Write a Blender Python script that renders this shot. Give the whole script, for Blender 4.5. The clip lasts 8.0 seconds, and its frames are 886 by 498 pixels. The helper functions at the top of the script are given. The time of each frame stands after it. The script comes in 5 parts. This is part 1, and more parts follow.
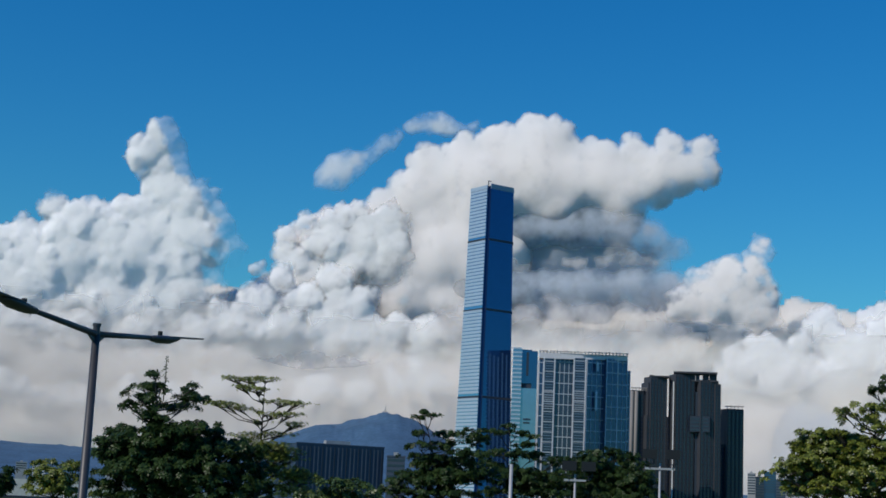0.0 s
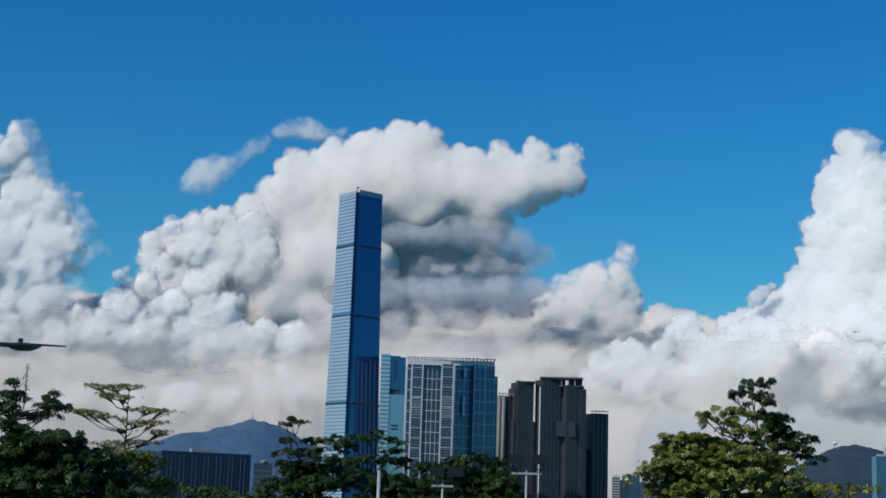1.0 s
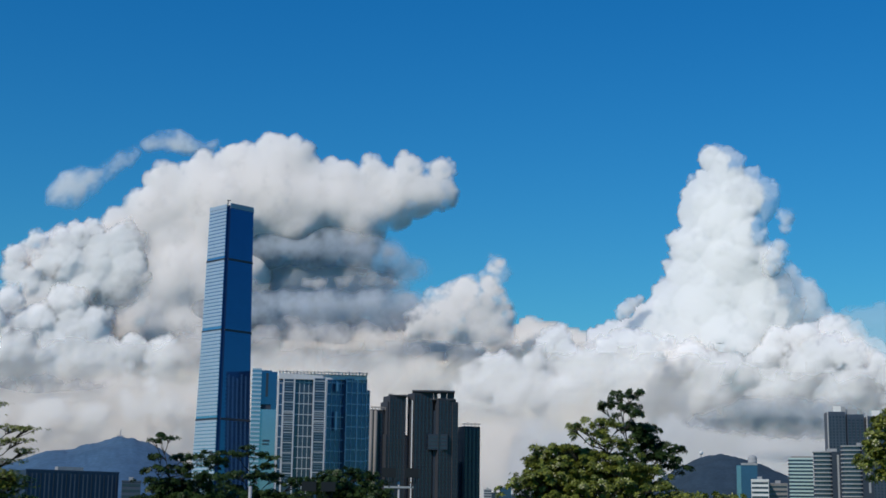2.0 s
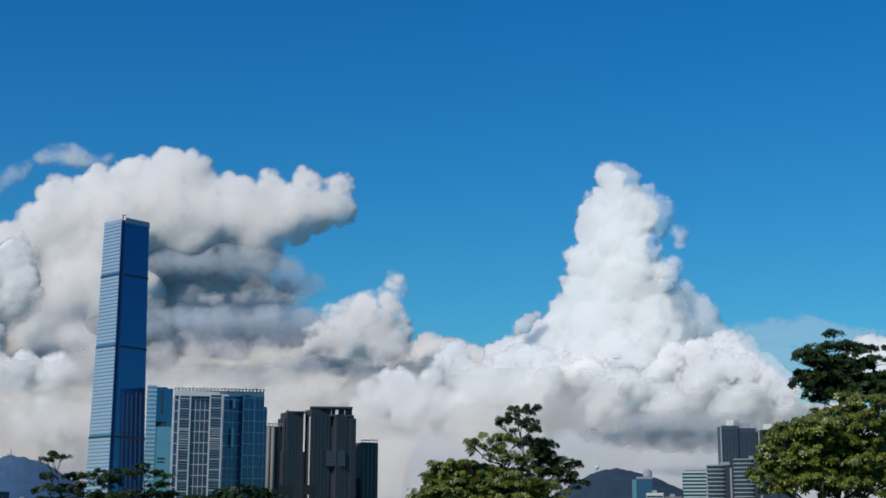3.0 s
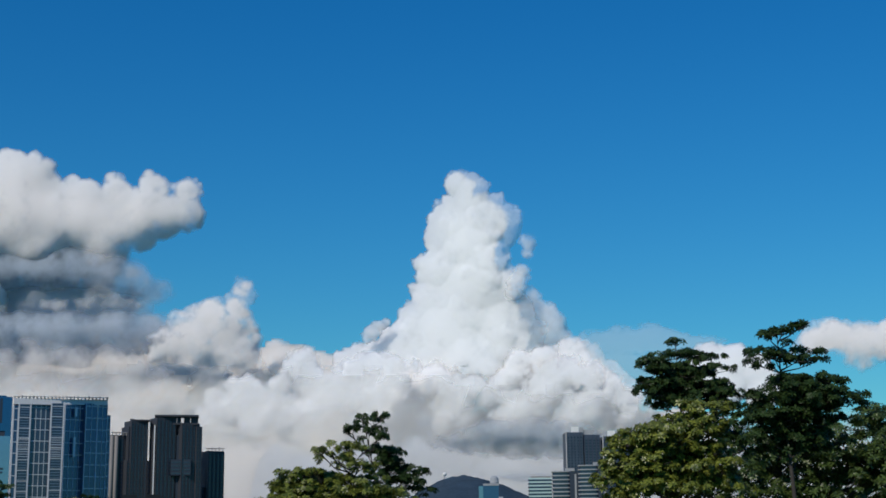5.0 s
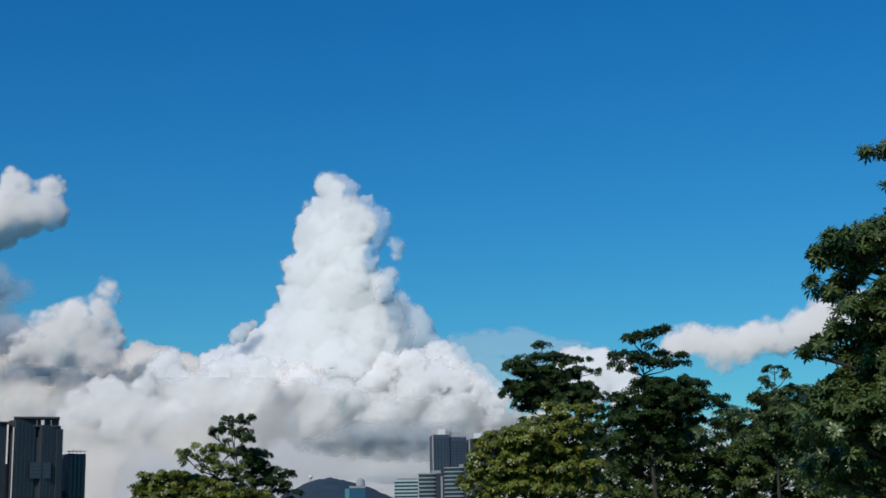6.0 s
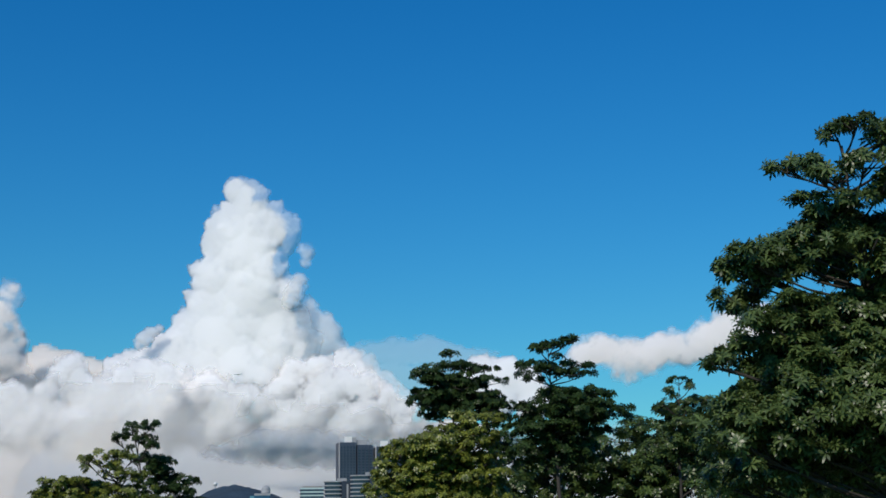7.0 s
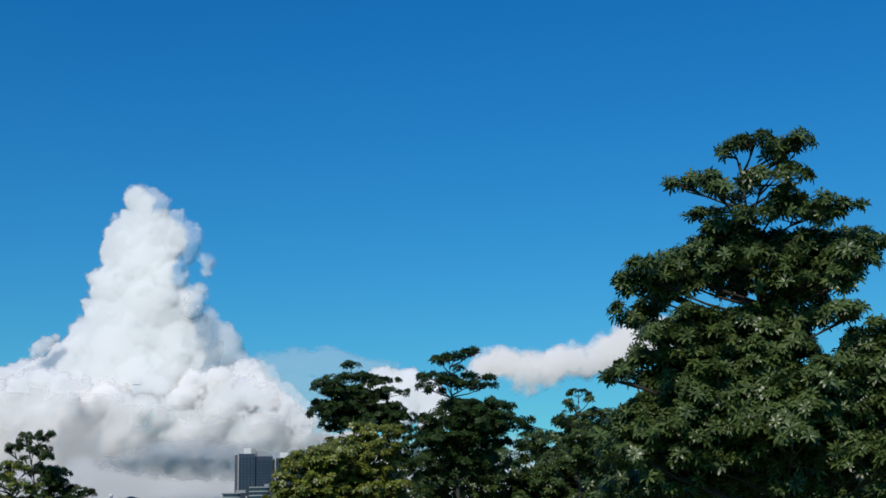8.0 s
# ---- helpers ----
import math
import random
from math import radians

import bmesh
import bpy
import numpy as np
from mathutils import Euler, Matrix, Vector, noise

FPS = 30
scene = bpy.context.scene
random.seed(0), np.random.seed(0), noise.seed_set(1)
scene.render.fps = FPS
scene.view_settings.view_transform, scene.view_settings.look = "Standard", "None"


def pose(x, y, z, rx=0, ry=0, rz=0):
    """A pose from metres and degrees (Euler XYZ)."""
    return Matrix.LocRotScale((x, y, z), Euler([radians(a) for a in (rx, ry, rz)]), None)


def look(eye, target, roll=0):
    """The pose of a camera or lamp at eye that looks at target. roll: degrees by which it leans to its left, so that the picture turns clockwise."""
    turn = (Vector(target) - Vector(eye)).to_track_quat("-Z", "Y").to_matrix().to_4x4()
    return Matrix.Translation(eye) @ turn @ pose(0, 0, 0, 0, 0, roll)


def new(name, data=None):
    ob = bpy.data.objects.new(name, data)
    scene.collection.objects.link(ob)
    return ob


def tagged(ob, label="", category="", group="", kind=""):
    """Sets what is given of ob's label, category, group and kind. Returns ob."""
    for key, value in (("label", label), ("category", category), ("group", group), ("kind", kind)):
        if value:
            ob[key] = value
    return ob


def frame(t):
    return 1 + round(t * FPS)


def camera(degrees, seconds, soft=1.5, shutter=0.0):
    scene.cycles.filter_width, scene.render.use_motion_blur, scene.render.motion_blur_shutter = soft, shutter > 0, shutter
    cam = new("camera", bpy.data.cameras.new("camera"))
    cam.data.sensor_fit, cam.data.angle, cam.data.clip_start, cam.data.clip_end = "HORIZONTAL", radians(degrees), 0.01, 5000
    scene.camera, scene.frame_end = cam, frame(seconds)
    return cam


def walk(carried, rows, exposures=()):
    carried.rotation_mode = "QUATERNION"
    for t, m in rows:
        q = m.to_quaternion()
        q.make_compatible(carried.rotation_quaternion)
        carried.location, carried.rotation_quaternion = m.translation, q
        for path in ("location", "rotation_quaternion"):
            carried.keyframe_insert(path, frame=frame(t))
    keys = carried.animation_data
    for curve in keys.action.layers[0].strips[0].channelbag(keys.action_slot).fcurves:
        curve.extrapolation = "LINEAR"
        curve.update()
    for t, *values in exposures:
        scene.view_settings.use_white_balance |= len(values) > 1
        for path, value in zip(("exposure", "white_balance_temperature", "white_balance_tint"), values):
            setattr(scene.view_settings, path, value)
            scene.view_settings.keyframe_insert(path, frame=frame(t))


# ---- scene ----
# The camera stands on a raised deck and pans to the right.
EYE = 6.0
cam = camera(34.0, 8.0, soft=1.65)
ROWS = [  # seconds, yaw, pitch, roll
    (0.0, 0.0, 9.85, -2.55), (0.5, -3.181, 10.022, -2.048), (1.0, -5.151, 10.293, -1.812),
    (1.5, -8.243, 10.641, -1.179), (1.7, -8.98, 10.74, -1.03), (2.8, -13.38, 11.53, -0.30),
    (3.0, -14.073, 11.6, -0.165), (3.5, -16.309, 11.733, 0.199), (4.0, -18.401, 11.794, 0.44),
    (4.2, -18.87, 11.79, 0.55), (5.3, -21.352, 11.922, 0.66), (5.5, -22.772, 11.898, 0.816),
    (6.0, -25.188, 11.897, 0.988), (6.5, -27.352, 11.944, 0.981), (7.0, -28.866, 12.15, 0.851),
    (7.5, -30.044, 12.366, 0.70), (8.0, -32.765, 12.543, 1.032),
]
walk(cam, [(t, pose(0, 0, EYE, 90 + pitch, roll, yaw)) for t, yaw, pitch, roll in ROWS],
     exposures=[(0.0, 0.0), (1.5, -0.03), (3.0, -0.04), (4.2, -0.08), (5.5, -0.13), (6.5, -0.03), (8.0, 0.02)])

# ---------------------------------------------------------------- light
SUN_AZ, SUN_EL = -126.0, 42.0
world = bpy.data.worlds.new("sky")
scene.world = world
world.use_nodes = True
wn, wl = world.node_tree.nodes, world.node_tree.links
wn.clear()
sky = wn.new("ShaderNodeTexSky")
sky.sky_type, sky.sun_disc = "NISHITA", False
sky.sun_elevation, sky.sun_rotation = radians(SUN_EL), radians(SUN_AZ)
sky.air_density, sky.dust_density, sky.ozone_density = 1.4, 0.1, 5.5
hsv = wn.new("ShaderNodeHueSaturation")
hsv.inputs["Saturation"].default_value = 1.38
bg = wn.new("ShaderNodeBackground")
bg.inputs["Strength"].default_value = 0.076
wo = wn.new("ShaderNodeOutputWorld")
wl.new(sky.outputs[0], hsv.inputs["Color"])
tint = wn.new("ShaderNodeMix")
tint.data_type, tint.blend_type = "RGBA", "MULTIPLY"
tint.inputs["Factor"].default_value = 1.0
tint.inputs["B"].default_value = (0.39, 0.985, 1.22, 1)
wl.new(hsv.outputs[0], tint.inputs["A"])
wl.new(tint.outputs["Result"], bg.inputs["Color"])
wl.new(bg.outputs[0], wo.inputs["Surface"])

sun = new("sun", bpy.data.lights.new("sun", "SUN"))
sun.data.energy, sun.data.angle, sun.data.color = 2.75, radians(0.5), (1.0, 0.92, 0.81)
sa, se = radians(SUN_AZ), radians(SUN_EL)
sun.matrix_world = look((300 * math.sin(sa) * math.cos(se), 300 * math.cos(sa) * math.cos(se), 300 * math.sin(se)), (0, 0, 0))


# ---------------------------------------------------------------- helpers
def at(az, dist, z=0.0):
    """The place at that bearing (degrees clockwise from +y) and distance."""
    return Vector((dist * math.sin(radians(az)), dist * math.cos(radians(az)), z))


def high(el, dist):
    """The height at which a thing at that distance shows at that elevation."""
    return EYE + dist * math.tan(radians(el))


def thing(name, place=(0, 0, 0), rz=0.0, label="", category="", group="", kind=""):
    ob = new(name)
    ob.matrix_world = pose(*place, 0, 0, rz)
    ob.empty_display_size = 0.2
    return tagged(ob, label, category, group, kind)


def part(name, bm, material, parent, label="", smooth=False):
    me = bpy.data.meshes.new(name)
    bm.to_mesh(me)
    bm.free()
    me.materials.append(material)
    if smooth:
        me.shade_smooth()
    ob = new(name, me)
    ob.parent = parent
    if label:
        ob["label"] = label
    return ob


def part_np(name, verts, faces, material, parent, smooth=False):
    """A part from arrays of vertices and equal-sized faces."""
    me = bpy.data.meshes.new(name)
    n, k = faces.shape
    me.vertices.add(len(verts))
    me.vertices.foreach_set("co", np.ascontiguousarray(verts, dtype=np.float32).ravel())
    me.loops.add(n * k)
    me.loops.foreach_set("vertex_index", np.ascontiguousarray(faces, dtype=np.int32).ravel())
    me.polygons.add(n)
    me.polygons.foreach_set("loop_start", np.arange(0, n * k, k, dtype=np.int32))
    me.update(calc_edges=True)
    me.materials.append(material)
    if smooth:
        me.shade_smooth()
    ob = new(name, me)
    ob.parent = parent
    return ob


def box(bm, x0, x1, y0, y1, z0, z1):
    v = [bm.verts.new(p) for p in ((x0, y0, z0), (x1, y0, z0), (x1, y1, z0), (x0, y1, z0),
                                   (x0, y0, z1), (x1, y0, z1), (x1, y1, z1), (x0, y1, z1))]
    for f in ((0, 3, 2, 1), (4, 5, 6, 7), (0, 1, 5, 4), (1, 2, 6, 5), (2, 3, 7, 6), (3, 0, 4, 7)):
        bm.faces.new([v[i] for i in f])
    return bm


def boxes(*args):
    bm = bmesh.new()
    for a in args:
        box(bm, *a)
    return bm


def tube(bm, points, radii, sides=8):
    """A tapered tube along points, closed at both ends."""
    rings = []
    for i, (p, r) in enumerate(zip(points, radii)):
        p = Vector(p)
        d = (Vector(points[min(i + 1, len(points) - 1)]) - Vector(points[max(i - 1, 0)])).normalized()
        side = d.cross(Vector((0, 0, 1)) if abs(d.z) < 0.9 else Vector((1, 0, 0))).normalized()
        up = side.cross(d)
        rings.append([bm.verts.new(p + r * (math.cos(a) * side + math.sin(a) * up))
                      for a in (2 * math.pi * k / sides for k in range(sides))])
    for a, b in zip(rings, rings[1:]):
        for k in range(sides):
            bm.faces.new((a[k], a[(k + 1) % sides], b[(k + 1) % sides], b[k]))
    bm.faces.new(rings[0][::-1])
    bm.faces.new(rings[-1])
    return bm


def prism(bm, plan, z0, z1):
    """An upright prism over a plan that runs counter-clockwise."""
    lo = [bm.verts.new((x, y, z0)) for x, y in plan]
    hi = [bm.verts.new((x, y, z1)) for x, y in plan]
    n = len(plan)
    for k in range(n):
        bm.faces.new((lo[k], lo[(k + 1) % n], hi[(k + 1) % n], hi[k]))
    bm.faces.new(hi)
    bm.faces.new(lo[::-1])
    return bm


# ---------------------------------------------------------------- materials
def material(name, color, rough=0.6, metal=0.0, vary=0.15, scale=3.0, bump=0.0, spec=0.5, fine=8.0):
    """A surface with variation of its colour at two scales and fine relief."""
    m = bpy.data.materials.new(name)
    m.use_nodes = True
    n, l = m.node_tree.nodes, m.node_tree.links
    b = n["Principled BSDF"]
    b.inputs["Roughness"].default_value, b.inputs["Metallic"].default_value = rough, metal
    b.inputs["Specular IOR Level"].default_value = spec
    co = n.new("ShaderNodeTexCoord")
    t1, t2 = n.new("ShaderNodeTexNoise"), n.new("ShaderNodeTexNoise")
    t1.inputs["Scale"].default_value, t2.inputs["Scale"].default_value = scale, scale * fine
    t1.inputs["Detail"].default_value = 5
    l.new(co.outputs["Object"], t1.inputs["Vector"])
    l.new(co.outputs["Object"], t2.inputs["Vector"])
    add = n.new("ShaderNodeMath")
    add.operation = "ADD"
    l.new(t1.outputs["Fac"], add.inputs[0])
    l.new(t2.outputs["Fac"], add.inputs[1])
    ramp = n.new("ShaderNodeMapRange")
    ramp.inputs["From Min"].default_value, ramp.inputs["From Max"].default_value = 0.6, 1.4
    ramp.inputs["To Min"].default_value, ramp.inputs["To Max"].default_value = 1 - vary, 1 + vary
    l.new(add.outputs[0], ramp.inputs["Value"])
    mul = n.new("ShaderNodeVectorMath")
    mul.operation = "SCALE"
    mul.inputs[0].default_value = color
    l.new(ramp.outputs[0], mul.inputs["Scale"])
    l.new(mul.outputs[0], b.inputs["Base Color"])
    if bump:
        bp = n.new("ShaderNodeBump")
        bp.inputs["Strength"].default_value = bump
        l.new(t2.outputs["Fac"], bp.inputs["Height"])
        l.new(bp.outputs[0], b.inputs["Normal"])
    return m


def leaf_material(name, color, tip, gloss=0.45):
    """Leaves: glossy above, letting some light through, each island its own shade."""
    m = bpy.data.materials.new(name)
    m.use_nodes = True
    n, l = m.node_tree.nodes, m.node_tree.links
    b = n["Principled BSDF"]
    b.inputs["Roughness"].default_value = 0.36
    b.inputs["Specular IOR Level"].default_value = gloss
    geo = n.new("ShaderNodeNewGeometry")
    mix = n.new("ShaderNodeMix")
    mix.data_type = "RGBA"
    mix.inputs["A"].default_value, mix.inputs["B"].default_value = (*color, 1), (*tip, 1)
    l.new(geo.outputs["Random Per Island"], mix.inputs["Factor"])
    l.new(mix.outputs["Result"], b.inputs["Base Color"])
    tr = n.new("ShaderNodeBsdfTranslucent")
    l.new(mix.outputs["Result"], tr.inputs["Color"])
    ms = n.new("ShaderNodeMixShader")
    ms.inputs[0].default_value = 0.25
    l.new(b.outputs[0], ms.inputs[1])
    l.new(tr.outputs[0], ms.inputs[2])
    l.new(ms.outputs[0], n["Material Output"].inputs["Surface"])
    return m


def cloud_material(name, color, depth, wrap=(-0.75, -0.55, 0.5)):
    """Dense droplets: light wanders inside before it leaves; thin rims let the sky through."""
    m = bpy.data.materials.new(name)
    m.use_nodes = True
    n, l = m.node_tree.nodes, m.node_tree.links
    b = n["Principled BSDF"]
    b.inputs["Base Color"].default_value = (*color, 1)
    b.inputs["Roughness"].default_value = 1.0
    b.inputs["Specular IOR Level"].default_value = 0.0
    b.inputs["Subsurface Weight"].default_value = 0.92
    b.inputs["Subsurface Radius"].default_value = (1.0, 1.0, 1.0)
    b.inputs["Subsurface Scale"].default_value = depth
    geo = n.new("ShaderNodeNewGeometry")
    soften = n.new("ShaderNodeVectorMath")
    soften.operation = "ADD"
    soften.inputs[1].default_value = wrap
    unit = n.new("ShaderNodeVectorMath")
    unit.operation = "NORMALIZE"
    l.new(geo.outputs["Normal"], soften.inputs[0])
    l.new(soften.outputs[0], unit.inputs[0])
    l.new(unit.outputs[0], b.inputs["Normal"])
    at_ = n.new("ShaderNodeAttribute")
    at_.attribute_name = "thickness"
    l.new(at_.outputs["Fac"], b.inputs["Alpha"])
    return m


M_CLOUD = cloud_material("cloud_white", (0.97, 0.925, 0.885), 75.0, (-0.54, -0.39, 0.60))
# Greyer copy of the cloud white: soft shade put into the colour.
M_CLOUD_GREY = cloud_material("cloud_grey", (0.87, 0.81, 0.775), 80.0, (-0.54, -0.39, 0.60))
# Blue-grey copy for cloud undersides and bands, their shade put into the colour.
M_CLOUD_SHADED = cloud_material("cloud_shaded_base", (0.52, 0.57, 0.64), 80.0, (-0.35, -0.3, 0.1))
M_CLOUD_DECK = cloud_material("cloud_deck", (0.79, 0.735, 0.68), 90.0, (-1.2, -0.9, 0.8))
M_HAZE = cloud_material("haze", (0.74, 0.72, 0.69), 90.0, (-1.7, -1.5, 0.9))
M_GROUND = material("grass", (0.06, 0.09, 0.03), 0.9, 0, 0.3, 0.3, 0.3)
M_STEEL = material("galvanised_steel", (0.42, 0.43, 0.44), 0.5, 0.3, 0.12, 4.0)
M_STEEL_DARK = material("grey_steel", (0.06, 0.06, 0.065), 0.45, 0.3, 0.15, 4.0)
M_BLACK = material("black_metal", (0.008, 0.008, 0.009), 0.5, 0.0, 0.2, 5.0)
M_WHITE = material("white_paint", (0.78, 0.77, 0.74), 0.6, 0, 0.06, 0.4)
M_STONE = material("pale_stone", (0.62, 0.60, 0.53), 0.7, 0, 0.12, 0.5)
M_BARK = material("bark", (0.05, 0.042, 0.034), 0.9, 0, 0.35, 6.0, 0.5)
# Distance haze is put into these hill colours as blue.
M_HILL_NEAR = material("hazed_dark_hill", (0.036, 0.062, 0.088), 0.95, 0, 0.3, 0.02, 0.0, 0.1)
M_HILL = material("hazed_wooded_hill", (0.060, 0.125, 0.21), 0.95, 0, 0.25, 0.012, 0.0, 0.1)
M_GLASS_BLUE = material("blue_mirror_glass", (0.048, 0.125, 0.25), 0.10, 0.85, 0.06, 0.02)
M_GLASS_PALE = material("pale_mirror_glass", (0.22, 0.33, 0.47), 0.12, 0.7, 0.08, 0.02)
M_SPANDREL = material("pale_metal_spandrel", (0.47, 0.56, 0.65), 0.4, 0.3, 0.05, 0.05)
M_DARKBAND = material("louvre_band", (0.03, 0.04, 0.06), 0.6, 0.0, 0.1, 0.05)
# Brown pulled towards blue-grey, so aerial haze sits in the colour.
M_BROWN = material("hazed_brown_tile", (0.042, 0.048, 0.060), 0.7, 0, 0.2, 0.03)
M_BEIGE = material("beige_tile", (0.25, 0.235, 0.22), 0.7, 0, 0.1, 0.05)
M_WINDOW = material("dark_window", (0.03, 0.05, 0.08), 0.12, 0.0, 0.2, 0.05)
M_CONCRETE = material("grey_concrete", (0.34, 0.35, 0.36), 0.8, 0, 0.15, 0.1)
M_SLATE = material("dark_cladding", (0.025, 0.036, 0.055), 0.5, 0, 0.15, 0.05)
M_GREEN = material("pale_green_cladding", (0.48, 0.62, 0.58), 0.5, 0, 0.08, 0.05)
M_GLASS_SKYLIT = material("skylit_blue_glass", (0.24, 0.42, 0.56), 0.12, 0.8, 0.06, 0.02)
M_NAVY = material("navy_cladding", (0.03, 0.055, 0.10), 0.6, 0, 0.12, 0.05)
M_TEAL = material("blue_glass", (0.06, 0.13, 0.25), 0.15, 0.6, 0.08, 0.05)
M_FRAME = material("light_grey_frame", (0.60, 0.62, 0.66), 0.6, 0, 0.06, 0.1)
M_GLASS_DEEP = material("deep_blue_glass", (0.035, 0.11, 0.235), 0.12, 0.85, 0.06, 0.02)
M_GLASS_GREY = material("grey_blue_glass", (0.055, 0.08, 0.135), 0.12, 0.5, 0.12, 0.03)
M_GLASS_STEEL = material("steel_blue_glass", (0.055, 0.10, 0.20), 0.12, 0.6, 0.10, 0.03)
M_CLAD_BLUE = material("grey_blue_cladding", (0.060, 0.080, 0.115), 0.5, 0, 0.12, 0.05)
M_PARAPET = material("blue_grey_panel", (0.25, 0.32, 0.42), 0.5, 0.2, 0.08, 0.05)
L_DARK = leaf_material("deep_green_leaf", (0.016, 0.036, 0.011), (0.060, 0.100, 0.028), 0.15)
L_MID = leaf_material("green_leaf", (0.026, 0.05, 0.013), (0.12, 0.175, 0.042))
L_GLOSS = leaf_material("glossy_leaf", (0.026, 0.054, 0.014), (0.15, 0.21, 0.06))
L_PALE = leaf_material("olive_leaf", (0.052, 0.078, 0.012), (0.28, 0.31, 0.05))

# ---------------------------------------------------------------- ground
bm = bmesh.new()
bmesh.ops.create_circle(bm, cap_ends=True, segments=96, radius=4900)
ground = part("ground", bm, M_GROUND, None)
tagged(ground, "flat green ground hidden below the trees", "ground", kind="structure")


# ---------------------------------------------------------------- clouds
def value_noise(u, v, seed):
    """Smooth noise between 0 and 1 over a plane."""
    rng = np.random.RandomState(seed)
    g = rng.rand(257, 257)
    ui, vi = np.floor(u).astype(int), np.floor(v).astype(int)
    a, b = u - ui, v - vi
    a, b = a * a * (3 - 2 * a), b * b * (3 - 2 * b)
    ui, vi = ui % 256, vi % 256
    return (g[ui, vi] * (1 - a) * (1 - b) + g[ui + 1, vi] * a * (1 - b)
            + g[ui, vi + 1] * (1 - a) * b + g[ui + 1, vi + 1] * a * b)


def fbm(u, v, seed, octaves=4):
    s, w = 0, 0.5
    for k in range(octaves):
        s = s + w * value_noise(u * 2 ** k + 7.3 * k, v * 2 ** k + 3.1 * k, seed + k)
        w *= 0.5
    return s


def dense(puffs, n=4):
    """More puffs of the same size between each and the next."""
    return [tuple(p[i] + (q[i] - p[i]) * k / n for i in range(3)) for p, q in zip(puffs, puffs[1:]) for k in range(n)] + [puffs[-1]]


def cloud(name, label, puffs, seed, dist, soft=0.25, crisp=1.0, depth=0.5, step=0.05, flat=1.0, shift=0.0, mat=None, levels=3, fade=None, solid=1.0, relief=0.26, tilt=None, grow=1.06, smooth=1, lean=(2.6, 0.9), rags=1.3, lee=None, veil=0.0, rim=0.16):
    """A cumulus cloud: puffs (bearing, elevation, radius in degrees) that bud into smaller and smaller puffs."""
    rng = np.random.RandomState(seed)
    lo_a = min(p[0] - 1.5 * p[2] for p in puffs)
    hi_a = max(p[0] + 1.5 * p[2] for p in puffs)
    lo_e = min(p[1] - 1.5 * p[2] for p in puffs)
    hi_e = max(p[1] + 1.5 * p[2] for p in puffs)
    na, ne = int((hi_a - lo_a) / step) + 2, int((hi_e - lo_e) / step) + 2
    front = np.full((na, ne), -9.0)
    cover = np.zeros((na, ne))
    ga, ge = lo_a + step * np.arange(na), lo_e + step * np.arange(ne)
    A, E = np.meshgrid(ga, ge, indexing="ij")
    warp = 0.5 * crisp  # the puffs lose their round outline
    WA = A + warp * (fbm(A * 1.1, E * 1.1, seed + 20, 5) - 0.48)
    WE = E + warp * (fbm(A * 1.1 + 31, E * 1.1 + 17, seed + 30, 5) - 0.48)

    def stamp(a, e, d, r, w):
        g = r + warp * 0.4
        i0, i1 = max(0, int((a - g - lo_a) / step)), min(na, int((a + g - lo_a) / step) + 2)
        j0, j1 = max(0, int((e - g - lo_e) / step)), min(ne, int((e + g - lo_e) / step) + 2)
        if i0 >= i1 or j0 >= j1:
            return
        q = r * r - (WA[i0:i1, j0:j1] - a) ** 2 - (flat * (WE[i0:i1, j0:j1] - e)) ** 2
        ok = q > 0
        h = np.where(ok, d + np.maximum(q, 0) / r, -9.0)
        front[i0:i1, j0:j1] = np.maximum(front[i0:i1, j0:j1], h)
        cover[i0:i1, j0:j1] = np.maximum(cover[i0:i1, j0:j1], np.where(ok, q / r, 0))
        if veil:  # each head is densest towards the sun and dissolves on its far, lower side
            far = (0.55 * (WA[i0:i1, j0:j1] - a) - 0.83 * (WE[i0:i1, j0:j1] - e)) / r
            body[i0:i1, j0:j1] = np.maximum(body[i0:i1, j0:j1], np.where(ok, w * (1 - veil * np.clip(0.5 + 0.9 * far, 0, 1)), 0))

    body = np.zeros((na, ne))
    level = [(a, e, 0.0, r * grow, 1.0) for a, e, r in puffs]
    for p in level:
        stamp(*p)
    for depth_level, (count, size, reach) in enumerate(((16, 0.40, 0.82), (10, 0.42, 0.86), (6, 0.45, 0.9))[:levels]):
        nxt = []
        for a, e, d, r, w in level:
            if r < 0.10:
                continue
            for k in range(count):
                v = rng.normal(size=3)
                v /= np.linalg.norm(v)
                v[2] = abs(v[2])
                if v[1] < -0.3 and rng.rand() < 0.6:
                    continue
                rr = r * size * rng.uniform(0.65, 1.2) * (crisp if depth_level else 1)
                side = 1 - veil * min(1, max(0, 0.3 + 0.8 * (0.55 * v[0] - 0.83 * v[1])))
                nxt.append((a + v[0] * r * reach, e + v[1] * r * reach / flat, d + v[2] * r * reach * 0.8, rr, w * side))
        for p in nxt:
            stamp(*p)
        level = nxt
    known = front > -8
    low = np.where(known, front, 0.0)
    for k in range(smooth):  # soften the creases
        w = np.pad(known.astype(float), 1, mode="edge")
        q = np.pad(low * known, 1, mode="edge")
        num = sum(q[i:i + na, j:j + ne] for i in range(3) for j in range(3))
        den = sum(w[i:i + na, j:j + ne] for i in range(3) for j in range(3))
        low = np.where(den > 0, num / np.maximum(den, 1e-6), 0)
